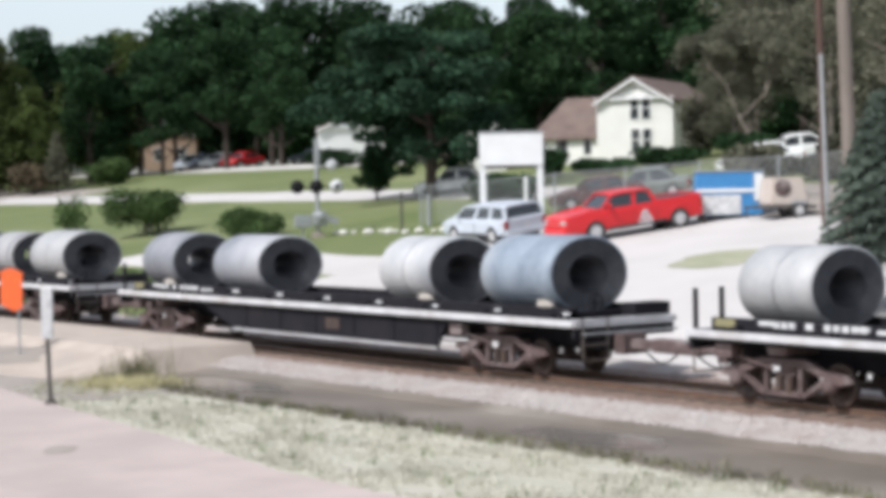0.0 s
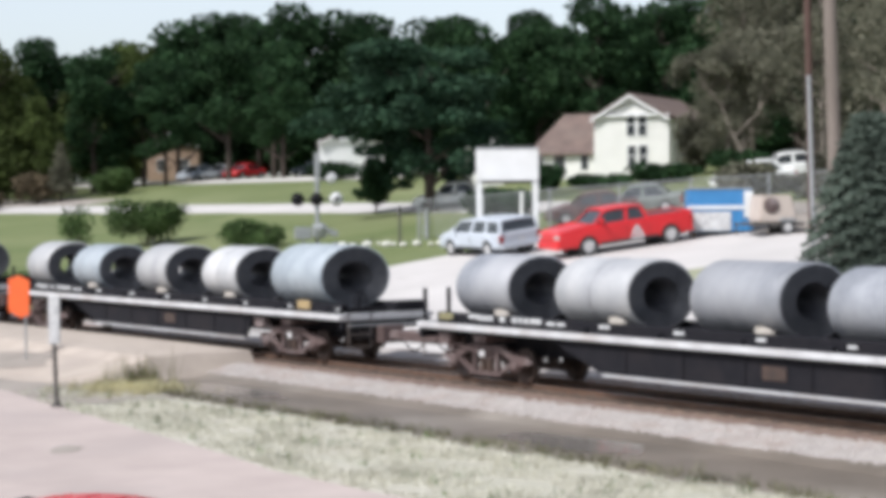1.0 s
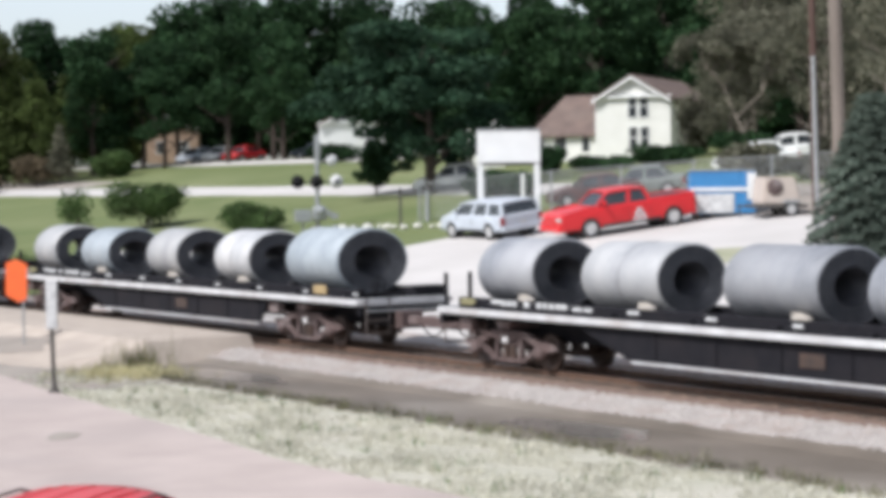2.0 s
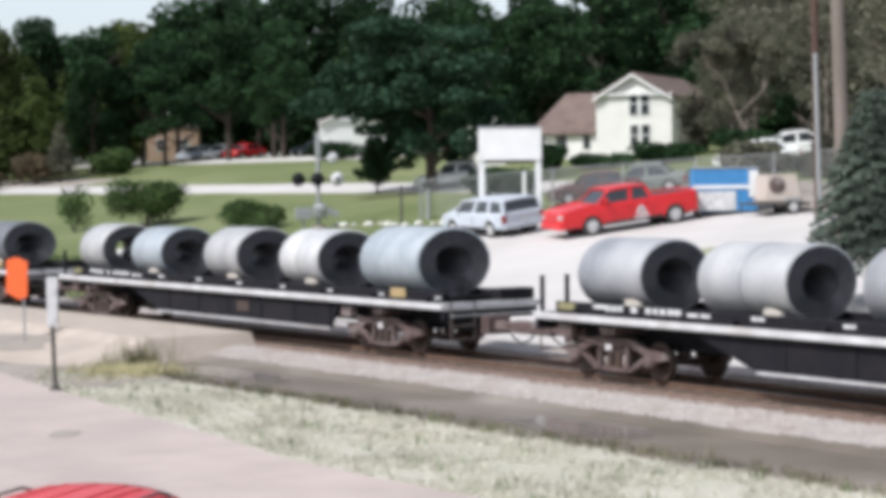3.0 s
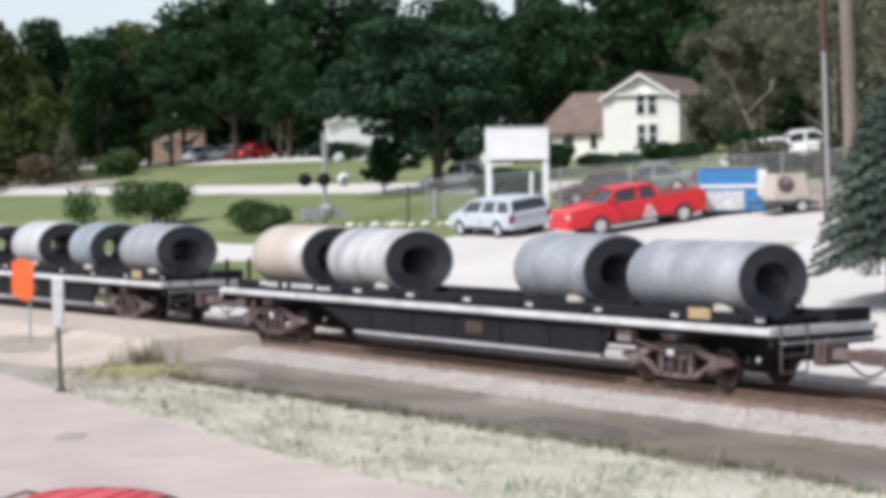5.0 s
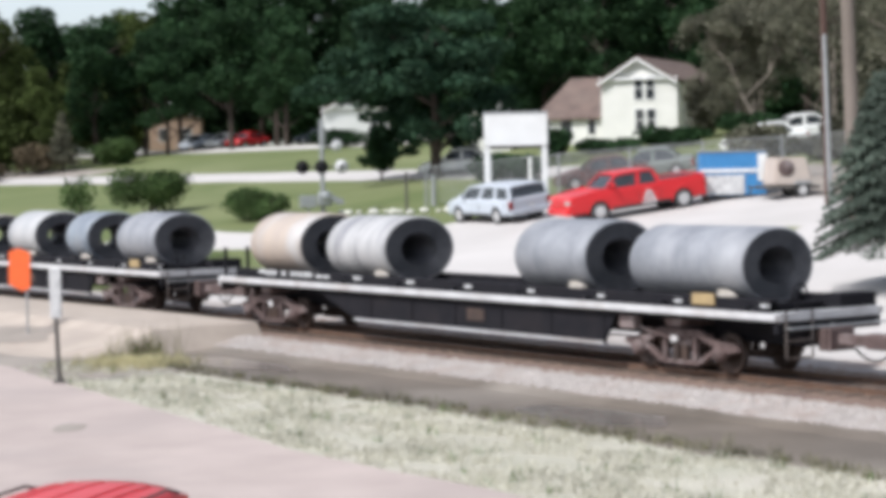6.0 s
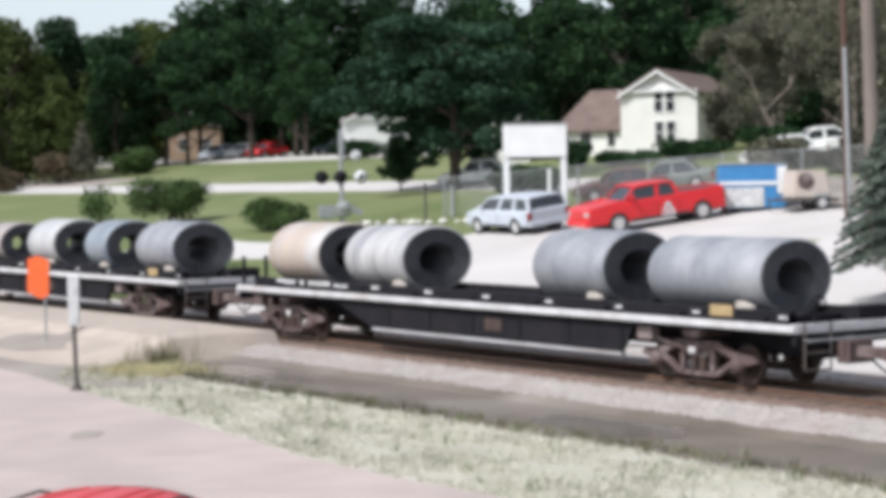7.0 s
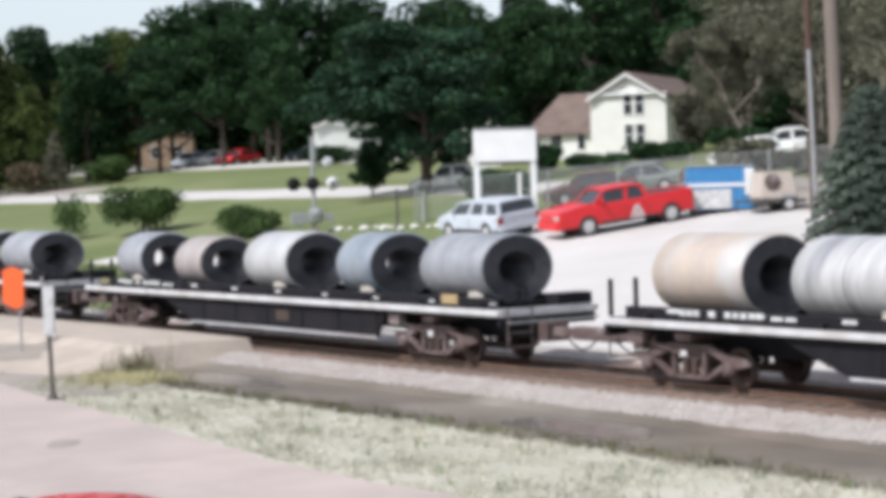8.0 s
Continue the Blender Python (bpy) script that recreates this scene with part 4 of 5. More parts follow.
# blue storage box with a white door, and a beige trailer beside it
box = empty("storage_container", pose(11.78, 83.3, land(11.78, 83.3), 0, 0, -4))
b = bm_new()
bx(b, -1.35, 1.35, -1.1, 1.1, 0.12, 1.9, 0.03)
part("body", b, M["blue"], box)
for k in range(9):
    b = bm_new()
    bx(b, -1.25 + k * 0.3, -1.17 + k * 0.3, -1.13, -1.095, 0.2, 1.84, 0.01)
    part("rib", b, M["blue"], box)
b = bm_new()
bx(b, -1.38, 0.45, -1.16, -1.12, 0.15, 0.95, 0.01)
part("lower_panel", b, M["tag"], box, "pale grey lower panel")
b = bm_new()
bx(b, -1.37, 1.0, -1.15, -1.118, 1.06, 1.2, 0.01)
part("band", b, M["white"], box, "white band across the side")
b = bm_new()
bx(b, -1.4, 1.4, -1.15, 1.15, 1.9, 1.97, 0.02)
part("lid", b, M["galv"], box)
b = bm_new()
bx(b, 1.0, 1.38, -1.17, -1.12, 0.7, 1.82, 0.01)
part("door", b, M["white"], box, "white door panel")
for x in (-1.1, 1.1):
    b = bm_new()
    bx(b, x - 0.1, x + 0.1, -1.0, 1.0, -0.25, 0.12)
    part("skid", b, M["timber"], box)
tagged(box, "blue storage container with a white door and grey lower panel", "container")

trailer = empty("utility_trailer", pose(13.75, 80.6, land(13.75, 80.6), 0, 0, 8))
b = bm_new()
frustum(b, (-0.9, 0.7, 0.85), (-0.8, 0.45, 0.8), 0.5, 1.62)
bmesh.ops.bevel(b, geom=b.edges[:], offset=0.06, segments=2, affect="EDGES")
part("body", b, M["beige"], trailer)
b = bm_new()
turned(b, [(0.0, -0.03), (0.3, -0.03), (0.34, 0.0), (0.26, 0.03), (0.0, 0.03)], 20, "Y", (-0.42, -0.86, 1.2))
part("spare_wheel", b, M["truck"], trailer, "round dark spare wheel")
b = bm_new()
bx(b, -1.15, 0.95, -0.9, 0.9, 0.36, 0.5, 0.02)
part("chassis", b, M["post_dark"], trailer)
for s in (-1, 1):
    wheel(trailer, 0.25, s * 0.85, 0.3, 0.2)
    b = bm_new()
    slab(b, [(-0.15, 0.55), (0.0, 0.68), (0.5, 0.68), (0.65, 0.55)], *sorted((s * 0.75, s * 0.98)))
    part("mudguard", b, M["galv"], trailer)
b = bm_new()
rod(b, (-1.1, 0, 0.43), (-1.75, 0, 0.43), 0.05)
rod(b, (-1.65, 0, 0.0), (-1.65, 0, 0.5), 0.035)
part("drawbar", b, M["post_dark"], trailer)
tagged(trailer, "beige box trailer with a round spare wheel on its side", "trailer")

# ---- white board on two legs behind the silver car ----
stand = empty("sign_frame", pose(2.95, 88.7, land(2.95, 88.7), 0, 0, 0))
for x in (-1.28, 1.28):
    b = bm_new()
    bx(b, x - 0.13, x + 0.13, -0.13, 0.13, -0.1, 4.38, 0.02)
    part("leg", b, M["white"], stand)
b = bm_new()
bx(b, -1.42, 1.42, -0.2, -0.135, 2.95, 4.4, 0.02)
part("board", b, M["white"], stand, "blank white board")
b = bm_new()
bx(b, -1.44, 1.44, -0.24, 0.2, 4.4, 4.46, 0.015)
part("cap", b, M["galv"], stand)
b = bm_new()
bx(b, -1.15, 1.15, -0.1, 0.1, 2.82, 2.95, 0.01)
part("cross_beam", b, M["post_dark"], stand)
tagged(stand, "tall white blank board on two white legs", "sign")

# ---- the houses on the slope ----
def gable_house(name, wide, deep, eave, ridge, wall, roof_mat, label, pose_m, windows, wing=None, over=0.15):
    """A house whose gable faces -y: windows are (x, z, width, height) on that gable; wing: (width, depth, eave, ridge) on the -x side."""
    hs = empty(name, pose_m)
    h = wide / 2
    b = bm_new()
    slab(b, [(-h, -1.2), (h, -1.2), (h, eave), (0, ridge), (-h, eave)], 0, deep)
    wl = part("wall", b, wall, hs)
    for k in range(int(eave / 0.22)):
        b = bm_new()
        bx(b, -h - 0.02, h + 0.02, -0.025, 0.0, 0.1 + k * 0.22, 0.29 + k * 0.22)
        part("board", b, wall, wl)
    k = (ridge - eave) / h
    for s in (-1, 1):
        b = bm_new()
        slab(b, [(s * -0.02, ridge + 0.06), (s * (h + over), eave - k * over + 0.06), (s * (h + over), eave - k * over + 0.2), (s * -0.02, ridge + 0.2)], -0.4, deep + 0.3)
        rf = part("roof", b, roof_mat, hs)
        b = bm_new()
        slab(b, [(0, ridge - 0.1), (s * (h + over), eave - k * over - 0.1), (s * (h + over), eave - k * over + 0.058), (0, ridge + 0.058)], -0.43, -0.36)
        part("bargeboard", b, M["white"], rf)
    b = bm_new()
    bx(b, -h - 0.1, h + 0.1, -0.3, -0.03, eave + 0.15, eave + 0.3, 0.02)
    part("gable_return", b, M["white"], hs)
    for x, z, ww, wh in windows:
        b = bm_new()
        bx(b, x - ww / 2, x + ww / 2, -0.05, -0.03, z, z + wh)
        win = part("window", b, M["glass"], hs)
        for x0, x1, z0, z1 in ((x - ww / 2 - 0.07, x - ww / 2, z - 0.07, z + wh + 0.07), (x + ww / 2, x + ww / 2 + 0.07, z - 0.07, z + wh + 0.07), (x - ww / 2, x + ww / 2, z + wh, z + wh + 0.07), (x - ww / 2, x + ww / 2, z - 0.07, z), (x - ww / 2, x + ww / 2, z + wh * 0.48, z + wh * 0.52)):
            b = bm_new()
            bx(b, x0, x1, -0.085, -0.028, z0, z1)
            part("frame", b, M["white"], win)
    if wing:
        ww, wd, we, wr = wing
        b = bm_new()
        y0 = 1.0
        a = [(-h - ww, y0), (-h, y0), (-h, y0 + wd), (-h - ww, y0 + wd)]
        bx(b, -h - ww, -h - 0.002, y0, y0 + wd, -1.2, we)
        part("wing_wall", b, wall, hs)
        for s, yy in ((-1, y0), (1, y0 + wd)):
            b = bm_new()
            ym = y0 + wd / 2
            kk = (wr - we) / (wd / 2)
            pts = [(yy + s * 0.35, we - kk * 0.35 + 0.03), (ym, wr + 0.03), (ym, wr + 0.17), (yy + s * 0.35, we - kk * 0.35 + 0.17)]
            inset = (0.0, 1.7, 1.7, 0.0)
            lo = [b.verts.new((-h - ww - 0.3 + d, p[0], p[1])) for d, p in zip(inset, pts)]
            hi = [b.verts.new((-h + 0.6, p[0], p[1])) for p in pts]
            b.faces.new(lo), b.faces.new(hi[::-1])
            for i in range(4):
                b.faces.new((lo[i], hi[i], hi[(i + 1) % 4], lo[(i + 1) % 4]))
            part("wing_roof", b, roof_mat, hs)
        b = bm_new()
        kk = (wr - we) / (wd / 2)
        lo = [b.verts.new(p) for p in ((-h - ww - 0.3, y0 - 0.35, we - kk * 0.35 + 0.17), (-h - ww - 0.3, y0 + wd + 0.35, we - kk * 0.35 + 0.17), (-h - ww + 1.4, y0 + wd / 2, wr + 0.17))]
        hi = [b.verts.new((p.co.x + 0.1, p.co.y, p.co.z - 0.14)) for p in lo]
        b.faces.new(lo), b.faces.new(hi[::-1])
        for i in range(3):
            b.faces.new((lo[i], hi[i], hi[(i + 1) % 3], lo[(i + 1) % 3]))
        part("hip_roof", b, roof_mat, hs)
        for x, z, w2, h2, nm in ((-h - ww * 0.6, 0.0, 0.8, we - 0.25, "door"), (-h - ww * 0.22, 0.45, 0.5, we - 0.75, "window"), (-h - ww * 0.88, 0.45, 0.4, we - 0.75, "window")):
            b = bm_new()
            bx(b, x - w2 / 2, x + w2 / 2, y0 - 0.03, y0 - 0.005, z, z + h2)
            dr = part(nm, b, M["glass"], hs)
            for x0, x1 in ((x - w2 / 2 - 0.06, x - w2 / 2), (x + w2 / 2, x + w2 / 2 + 0.06)):
                b = bm_new()
                bx(b, x0, x1, y0 - 0.05, y0 - 0.004, z, z + h2)
                part("frame", b, M["white"], dr)
    return tagged(hs, label, "house")


def stand_at(x, y, turn, z=None):
    return pose(x, y, land(x, y) if z is None else z, 0, 0, turn)


gable_house("house", 5.1, 10.5, 3.7, 5.2, M["siding"], M["shingle"], "white clapboard gabled house with a brown shingle roof", stand_at(12.35, 127.5, -24),
            [(0.0, 2.6, 0.55, 1.45), (0.78, 2.6, 0.55, 1.45), (0.05, 0.6, 0.55, 1.35), (0.83, 0.6, 0.55, 1.35)], (4.75, 4.8, 1.75, 4.1))
gable_house("white_house", 5.8, 8, 2.8, 4.2, M["white"], M["shingle"], "white house half hidden by the oak", stand_at(-7.9, 172, 4), [(1.6, 1.0, 0.8, 1.2)])
gable_house("tan_house", 5.2, 8, 3.4, 5.2, M["brick"], M["shingle"], "tan brick house behind tree trunks", stand_at(-28.0, 203, 4), [(-1.2, 1.0, 0.8, 1.2), (1.2, 1.0, 0.8, 1.2)])
gable_house("shed", 2.6, 3, 2.0, 3.1, M["siding"], M["galv"], "small white shed on the slope", stand_at(2.9, 132, 0, 6.2), [(0, 0.8, 0.5, 0.7)])

# ---- level crossing signal ----
sig = empty("crossing_signal", stand_at(-6.3, 97.9, 12))
b = bm_new()
rod(b, (0, 0, -0.1), (0, 0, 4.85), 0.11, n=14)
part("mast", b, M["galv"], sig)
b = bm_new()
bx(b, -0.3, 0.3, -0.3, 0.3, -0.05, 0.25, 0.03)
part("base", b, M["concrete"], sig)
b = bm_new()
rod(b, (-1.1, -0.12, 2.5), (0.95, -0.12, 2.5), 0.04)
part("lamp_arm", b, M["post_dark"], sig)
for x, name_m in ((-1.0, "car_black"), (-0.05, "car_black"), (0.95, "tag")):
    b = bm_new()
    turned(b, [(0.0, -0.05), (0.12, -0.05), (0.13, -0.25), (0.15, -0.25), (0.15, -0.02), (0.34, -0.02), (0.34, 0.02), (0.1, 0.14), (0.0, 0.14)], 20, "Y", (x, -0.16, 2.5))
    lamp = part("signal_lamp", b, M[name_m], sig)
    b = bm_new()
    turned(b, [(0.0, -0.07), (0.11, -0.062)], 16, "Y", (x, -0.16, 2.5))
    part("lens", b, M["dark"], lamp)
for a in (40, -40):
    b = bm_new()
    bx(b, -0.55, 0.55, -0.015, 0.015, -0.1, 0.1, 0.01, Matrix.Translation((0.14 + 0.03 * (a > 0), 0, 4.1)) @ Matrix.Rotation(radians(84), 4, "Z") @ Matrix.Rotation(radians(a), 4, "Y"))
    part("crossbuck", b, M["galv"], sig, "weathered crossbuck board seen edge-on")
b = bm_new()
bx(b, -0.3, 0.42, -0.5, -0.12, 0.55, 1.25, 0.1)
housing = part("gate_housing", b, M["galv"], sig, "pale gate mechanism housing")
for y in (-0.56, -0.06):
    b = bm_new()
    turned(b, [(0.0, -0.03), (0.24, -0.03), (0.27, 0.0), (0.24, 0.03), (0.0, 0.03)], 18, "Y", (0.12, y, 1.05))
    part("crank_disc", b, M["galv"], housing)
    b = bm_new()
    slab(b, [(0.1, 1.0), (0.75, 0.62), (0.98, 0.66), (0.95, 0.9), (0.2, 1.18)], y - 0.02, y + 0.02, 0.008)
    part("counterweight_arm", b, M["galv"], housing)
b = bm_new()
bx(b, -1.15, -0.35, -0.35, 0.15, 0.5, 1.1, 0.03)
part("relay_box", b, M["galv"], sig)
b = bm_new()
rod(b, (-0.75, -0.1, -0.1), (-0.75, -0.1, 0.55), 0.06)
part("box_stand", b, M["galv"], sig)
b = bm_new()
turned(b, [(0.0, -0.06), (0.26, -0.06), (0.28, 0.0), (0.2, 0.1), (0.0, 0.14)], 20, "Y", (0.72, -0.16, 3.55))
rod(b, (0, -0.1, 3.5), (0.72, -0.1, 3.55), 0.03)
part("bell", b, M["tag"], sig, "round white crossing bell")
tagged(sig, "railway crossing signal mast with dark flashing lamp heads", "crossing signal")

# ---- near posts and signs ----
op = empty("orange_sign", stand_at(-12.75, 59.3, 0, -0.1))
b = bm_new()
rod(b, (0, 0, -0.4), (0.0, 0, 2.2), 0.035)
part("post", b, M["galv"], op)
b = bm_new()
slab(b, [(-0.52, 1.42), (-0.12, 1.2), (0.12, 1.3), (0.14, 2.35), (-0.2, 2.5), (-0.5, 2.4)], -0.06, -0.03, 0.008)
part("panel", b, M["orange"], op, "orange roadwork panel")
tagged(op, "orange roadwork sign panel on a thin steel post", "sign")
dp = empty("marker_post", stand_at(-9.55, 47.8, 0, -0.5))
b = bm_new()
rod(b, (0, 0, -0.1), (-0.04, 0, 1.6), 0.055, n=12)
part("post", b, M["post_dark"], dp)
b = bm_new()
bx(b, -0.17, 0.1, -0.05, 0.05, 1.6, 2.8, 0.02)
part("reflector", b, M["tag"], dp, "white upper marker panel")
b = bm_new()
turned(b, [(0.16, 0.0), (0.16, 0.06), (0.07, 0.2), (0.06, 0.3)], 14)
part("foot", b, M["post_dark"], dp)
tagged(dp, "slim dark marker post with a white upper panel", "marker post")
for x, y, high, r, mt, label in ((-17.0, 114.5, 1.3, 0.14, M["stone"], "short pale wooden fence post on the lawn"), (-2.1, 95.2, 1.9, 0.07, M["post_dark"], "thin dark post beside the stones"), (3.8, 93.6, 2.0, 0.1, M["white"], "short white post in front of the fence"), (-0.8, 96.6, 1.5, 0.12, M["galv"], "thick pale gate post at the end of the fence")):
    b = bm_new()
    rod(b, (0, 0, -0.2), (0, 0, high), r, r * 0.9, n=10)
    ob = part("post", b, mt)
    ob.matrix_world = stand_at(x, y, 0)
    tagged(ob, label, "post")
for k in range(11):
    t = k / 10
    x, y = -5.4 + 5.2 * t + 0.16 * math.sin(k * 5.1), 98.2 - 6.0 * t + 0.2 * math.sin(k * 3.3)
    b = bm_new()
    bmesh.ops.create_icosphere(b, subdivisions=2, radius=0.2 + 0.07 * math.sin(k * 2.7))
    for v in b.verts:
        v.co *= 1 + 0.25 * noise.noise(v.co * 3 + Vector((k * 3.1, 0, 0)))
        v.co.z *= 0.6
    ob = part("border_stone", b, M["stone"])
    ob.matrix_world = stand_at(x, y, k * 40, land(x, y) + 0.1)
    tagged(ob, "whitewashed border stone at the edge of the grass", "stone", "stones along the lot")

# ---- chain-link fence behind the lot ----
fence = empty("fence", Matrix.Identity(4))
FENCE = [(-1.2, 97.0), (2.0, 95.9), (5.2, 94.6), (8.4, 92.8), (11.6, 91.0), (14.8, 88.4), (18.0, 86.0)]
for (x0, y0), (x1, y1) in zip(FENCE, FENCE[1:]):
    p, q = Vector((x0, y0, land(x0, y0))), Vector((x1, y1, land(x1, y1)))
    b = bm_new()
    rod(b, p - Vector((0, 0, 0.2)), p + Vector((0, 0, 1.95)), 0.05, n=8)
    part("fence_post", b, M["galv"], fence)
    b = bm_new()
    rod(b, p + Vector((0, 0, 1.9)), q + Vector((0, 0, 1.9)), 0.02, n=6)
    part("top_rail", b, M["galv"], fence)
    b = bm_new()
    n = 22
    for i in range(-8, n):
        for d in (0, 1):
            a0, a1 = i / n, (i + 8) / n
            z0, z1 = 0.05, 1.88
            if a0 < 0:
                z0, a0 = 0.05 + 1.83 * (-i) / 8, 0
            if a1 > 1:
                z1, a1 = 0.05 + 1.83 * (n - i) / 8, 1
            if d:
                a0, a1 = 1 - a0, 1 - a1
            rod(b, p.lerp(q, a0) + Vector((0, 0, z0)), p.lerp(q, a1) + Vector((0, 0, z1)), 0.009, n=3, cap=False)
    tagged(part("chain_link", b, M["galv"], fence), kind="stuff")
tagged(fence, "grey chain-link fence behind the parked vehicles", "fence")

# ---- poles beside the lot ----
for x, y, high, r, mt, label, lean in ((14.3, 70.6, 13, 0.27, M["pole"], "tall weathered wooden utility pole", -1.5), (14.5, 76.4, 13, 0.15, M["red_pole"], "dark red-brown wooden utility pole", -1.0), (13.95, 73.2, 6.6, 0.09, M["galv"], "slim pale metal pole", -1.5)):
    b = bm_new()
    rod(b, (0, 0, -0.3), (0, 0, high), r, r * 0.8, n=16)
    ob = part("utility_pole", b, mt)
    ob.matrix_world = pose(x, y, land(x, y), 0, lean, 0)
    tagged(ob, label, "pole")


# ---- trees and bushes ----
def leaves(name, blobs, n, size, material, seed, parent, flat=0.0):
    """Many small folded leaves in the outer part of each blob (x, y, z, rx, ry, rz)."""
    rng = np.random.default_rng(seed)
    vol = np.array([b[3] * b[4] * b[5] for b in blobs]) ** 0.75
    pick = rng.choice(len(blobs), n, p=vol / vol.sum())
    B = np.array(blobs)[pick]
    d = rng.normal(size=(n, 3))
    d /= np.linalg.norm(d, axis=1)[:, None]
    c = B[:, :3] + d * B[:, 3:] * (0.45 + 0.6 * rng.random((n, 1)) ** 0.6)
    a = rng.normal(size=(n, 3))
    a[:, 2] *= 1 - flat
    a /= np.linalg.norm(a, axis=1)[:, None]
    b = np.cross(a, rng.normal(size=(n, 3)))
    b /= np.linalg.norm(b, axis=1)[:, None]
    k = np.cross(a, b)
    s = size * (0.5 + rng.random((n, 1)))
    pts = np.stack([c - a * s, c + b * s * 0.5 + k * s * 0.2, c + a * s, c - b * s * 0.5 + k * s * 0.2], 1).reshape(-1, 3)
    me = bpy.data.meshes.new(name)
    me.from_pydata(pts.tolist(), [], [(4 * i, 4 * i + 1, 4 * i + 2, 4 * i + 3) for i in range(n)])
    me.materials.append(material)
    ob = new(name, me)
    ob.parent = parent
    return ob


def limbs(parent, high, r, spread, seed, material, start=0.3):
    """A tapered trunk with crooked limbs."""
    rng = random.Random(seed)
    b = bm_new()
    p = Vector((0, 0, -0.4))
    steps = 6
    pts = [p]
    for i in range(steps):
        pts.append(Vector((rng.uniform(-0.25, 0.25) * i * 0.3, rng.uniform(-0.25, 0.25) * i * 0.3, high * (i + 1) / steps)))
    for i, (p, q) in enumerate(zip(pts, pts[1:])):
        rod(b, p, q, r * (1 - i / steps * 0.8), r * (1 - (i + 1) / steps * 0.8), n=9)
    for k in range(9):
        i = rng.randint(max(1, int(start * steps)), steps - 1)
        p = pts[i]
        a = rng.uniform(0, 6.283)
        ln = spread * rng.uniform(0.35, 0.7)
        q = p + Vector((math.cos(a) * ln * 0.6, math.sin(a) * ln * 0.6, ln * 0.35))
        e = q + Vector((math.cos(a + 0.5) * ln * 0.5, math.sin(a + 0.5) * ln * 0.5, ln * 0.35))
        rod(b, p, q, r * 0.4, r * 0.22, n=6)
        rod(b, q, e, r * 0.22, r * 0.06, n=5)
    return part("trunk", b, material, parent)


def tree(seed, high, spread, n, size, leaf, bark, low=0.3, label=""):
    """A broad-leaved tree: its crown is made of uneven clumps from the height low (of the whole) up."""
    rng = random.Random(seed)
    t = empty("tree")
    limbs(t, high * 0.8, high * 0.022, spread, seed, bark, low)
    blobs = []
    for k in range(17):
        f = low + (0.93 - low) * (k + rng.random()) / 17
        w = spread * math.sin(math.pi * min(1, max(0.12, (f - low) / (1 - low) * 0.75 + 0.25))) ** 0.7
        a = rng.uniform(0, 6.283)
        d = w * rng.uniform(0.25, 0.75)
        s = spread * rng.uniform(0.28, 0.48)
        blobs.append((math.cos(a) * d, math.sin(a) * d, high * f, s, s, s * 0.62))
    leaves("crown", blobs, n, size, leaf, seed, t)
    return tagged(t, label, "tree")


def drop(ob, x, y, size=1.0, turn=0.0, z=None):
    """Stand a tree on the land at a size."""
    return pose(x, y, land(x, y) if z is None else z, 0, 0, turn) @ Matrix.Diagonal((size, size, size, 1))


SEEDS = [tree(s, 16, 5.2, 4200, 0.3, M["leaf"], M["bark"], low, "dark green broad-leaved tree in the wood behind the lawn") for s, low in ((11, 0.3), (12, 0.2), (13, 0.36), (14, 0.1))]
GREY = [tree(s, 15, 4.6, 5200, 0.17, M["leaf_grey"], M["grey_bark"], low, "grey-green thin-leaved tree behind the lot") for s, low in ((21, 0.25), (22, 0.12))]
OLIVE = [tree(s, 16, 5.2, 4200, 0.3, M["leaf_olive"], M["bark"], low, "olive green broad-leaved tree at the edge of the wood") for s, low in ((15, 0.15), (16, 0.08))]
USED = set()


def plant(kind, x, y, size, turn, group):
    m = drop(kind, x, y, size, turn)
    if kind in USED:
        ob = copy_thing(kind, m)
    else:
        ob = kind
        ob.matrix_world = m
        USED.add(kind)
    ob["group"] = group
    return ob


# the skyline: how high the wood stands, by direction from the camera (x over y)
SKY = [(-0.3, 0.081), (-0.226, 0.076), (-0.209, 0.090), (-0.195, 0.085), (-0.183, 0.072), (-0.168, 0.073), (-0.154, 0.080), (-0.137, 0.090), (-0.122, 0.100), (-0.095, 0.098), (-0.07, 0.101), (-0.05, 0.097), (0.01, 0.096), (0.028, 0.092), (0.04, 0.096), (0.055, 0.101), (0.3, 0.110)]


def sky_rise(k):
    for (a, za), (b, zb) in zip(SKY, SKY[1:]):
        if a <= k <= b:
            return za + (zb - za) * (k - a) / (b - a)
    return SKY[-1][1]


rng = random.Random(5)
for row, (far, gap, cut) in enumerate(((196, 5.0, 0.9), (210, 4.6, 1.0), (226, 5.5, 0.98), (246, 7.0, 0.95))):
    x = -0.29 * far
    while x < 0.3 * far:
        y = far + rng.uniform(-5, 5)
        if row == 0 and -29 < x < -8 and rng.random() < 0.45:
            x += gap
            continue
        g0 = land(x, y)
        size = (4.5 + sky_rise(x / y) * y * cut * rng.uniform(0.93, 1.03) - g0) / 15.0
        kind = SEEDS[rng.choice((0, 1, 2) if (row == 0 and x < 20) else (0, 1, 2, 3))]
        if x / y < -0.14 and rng.random() < 0.6:
            kind = OLIVE[rng.choice((0, 1))]
        plant(kind, x, y, size, rng.uniform(0, 360), "trees of the wood")
        x += gap * rng.uniform(0.8, 1.25)
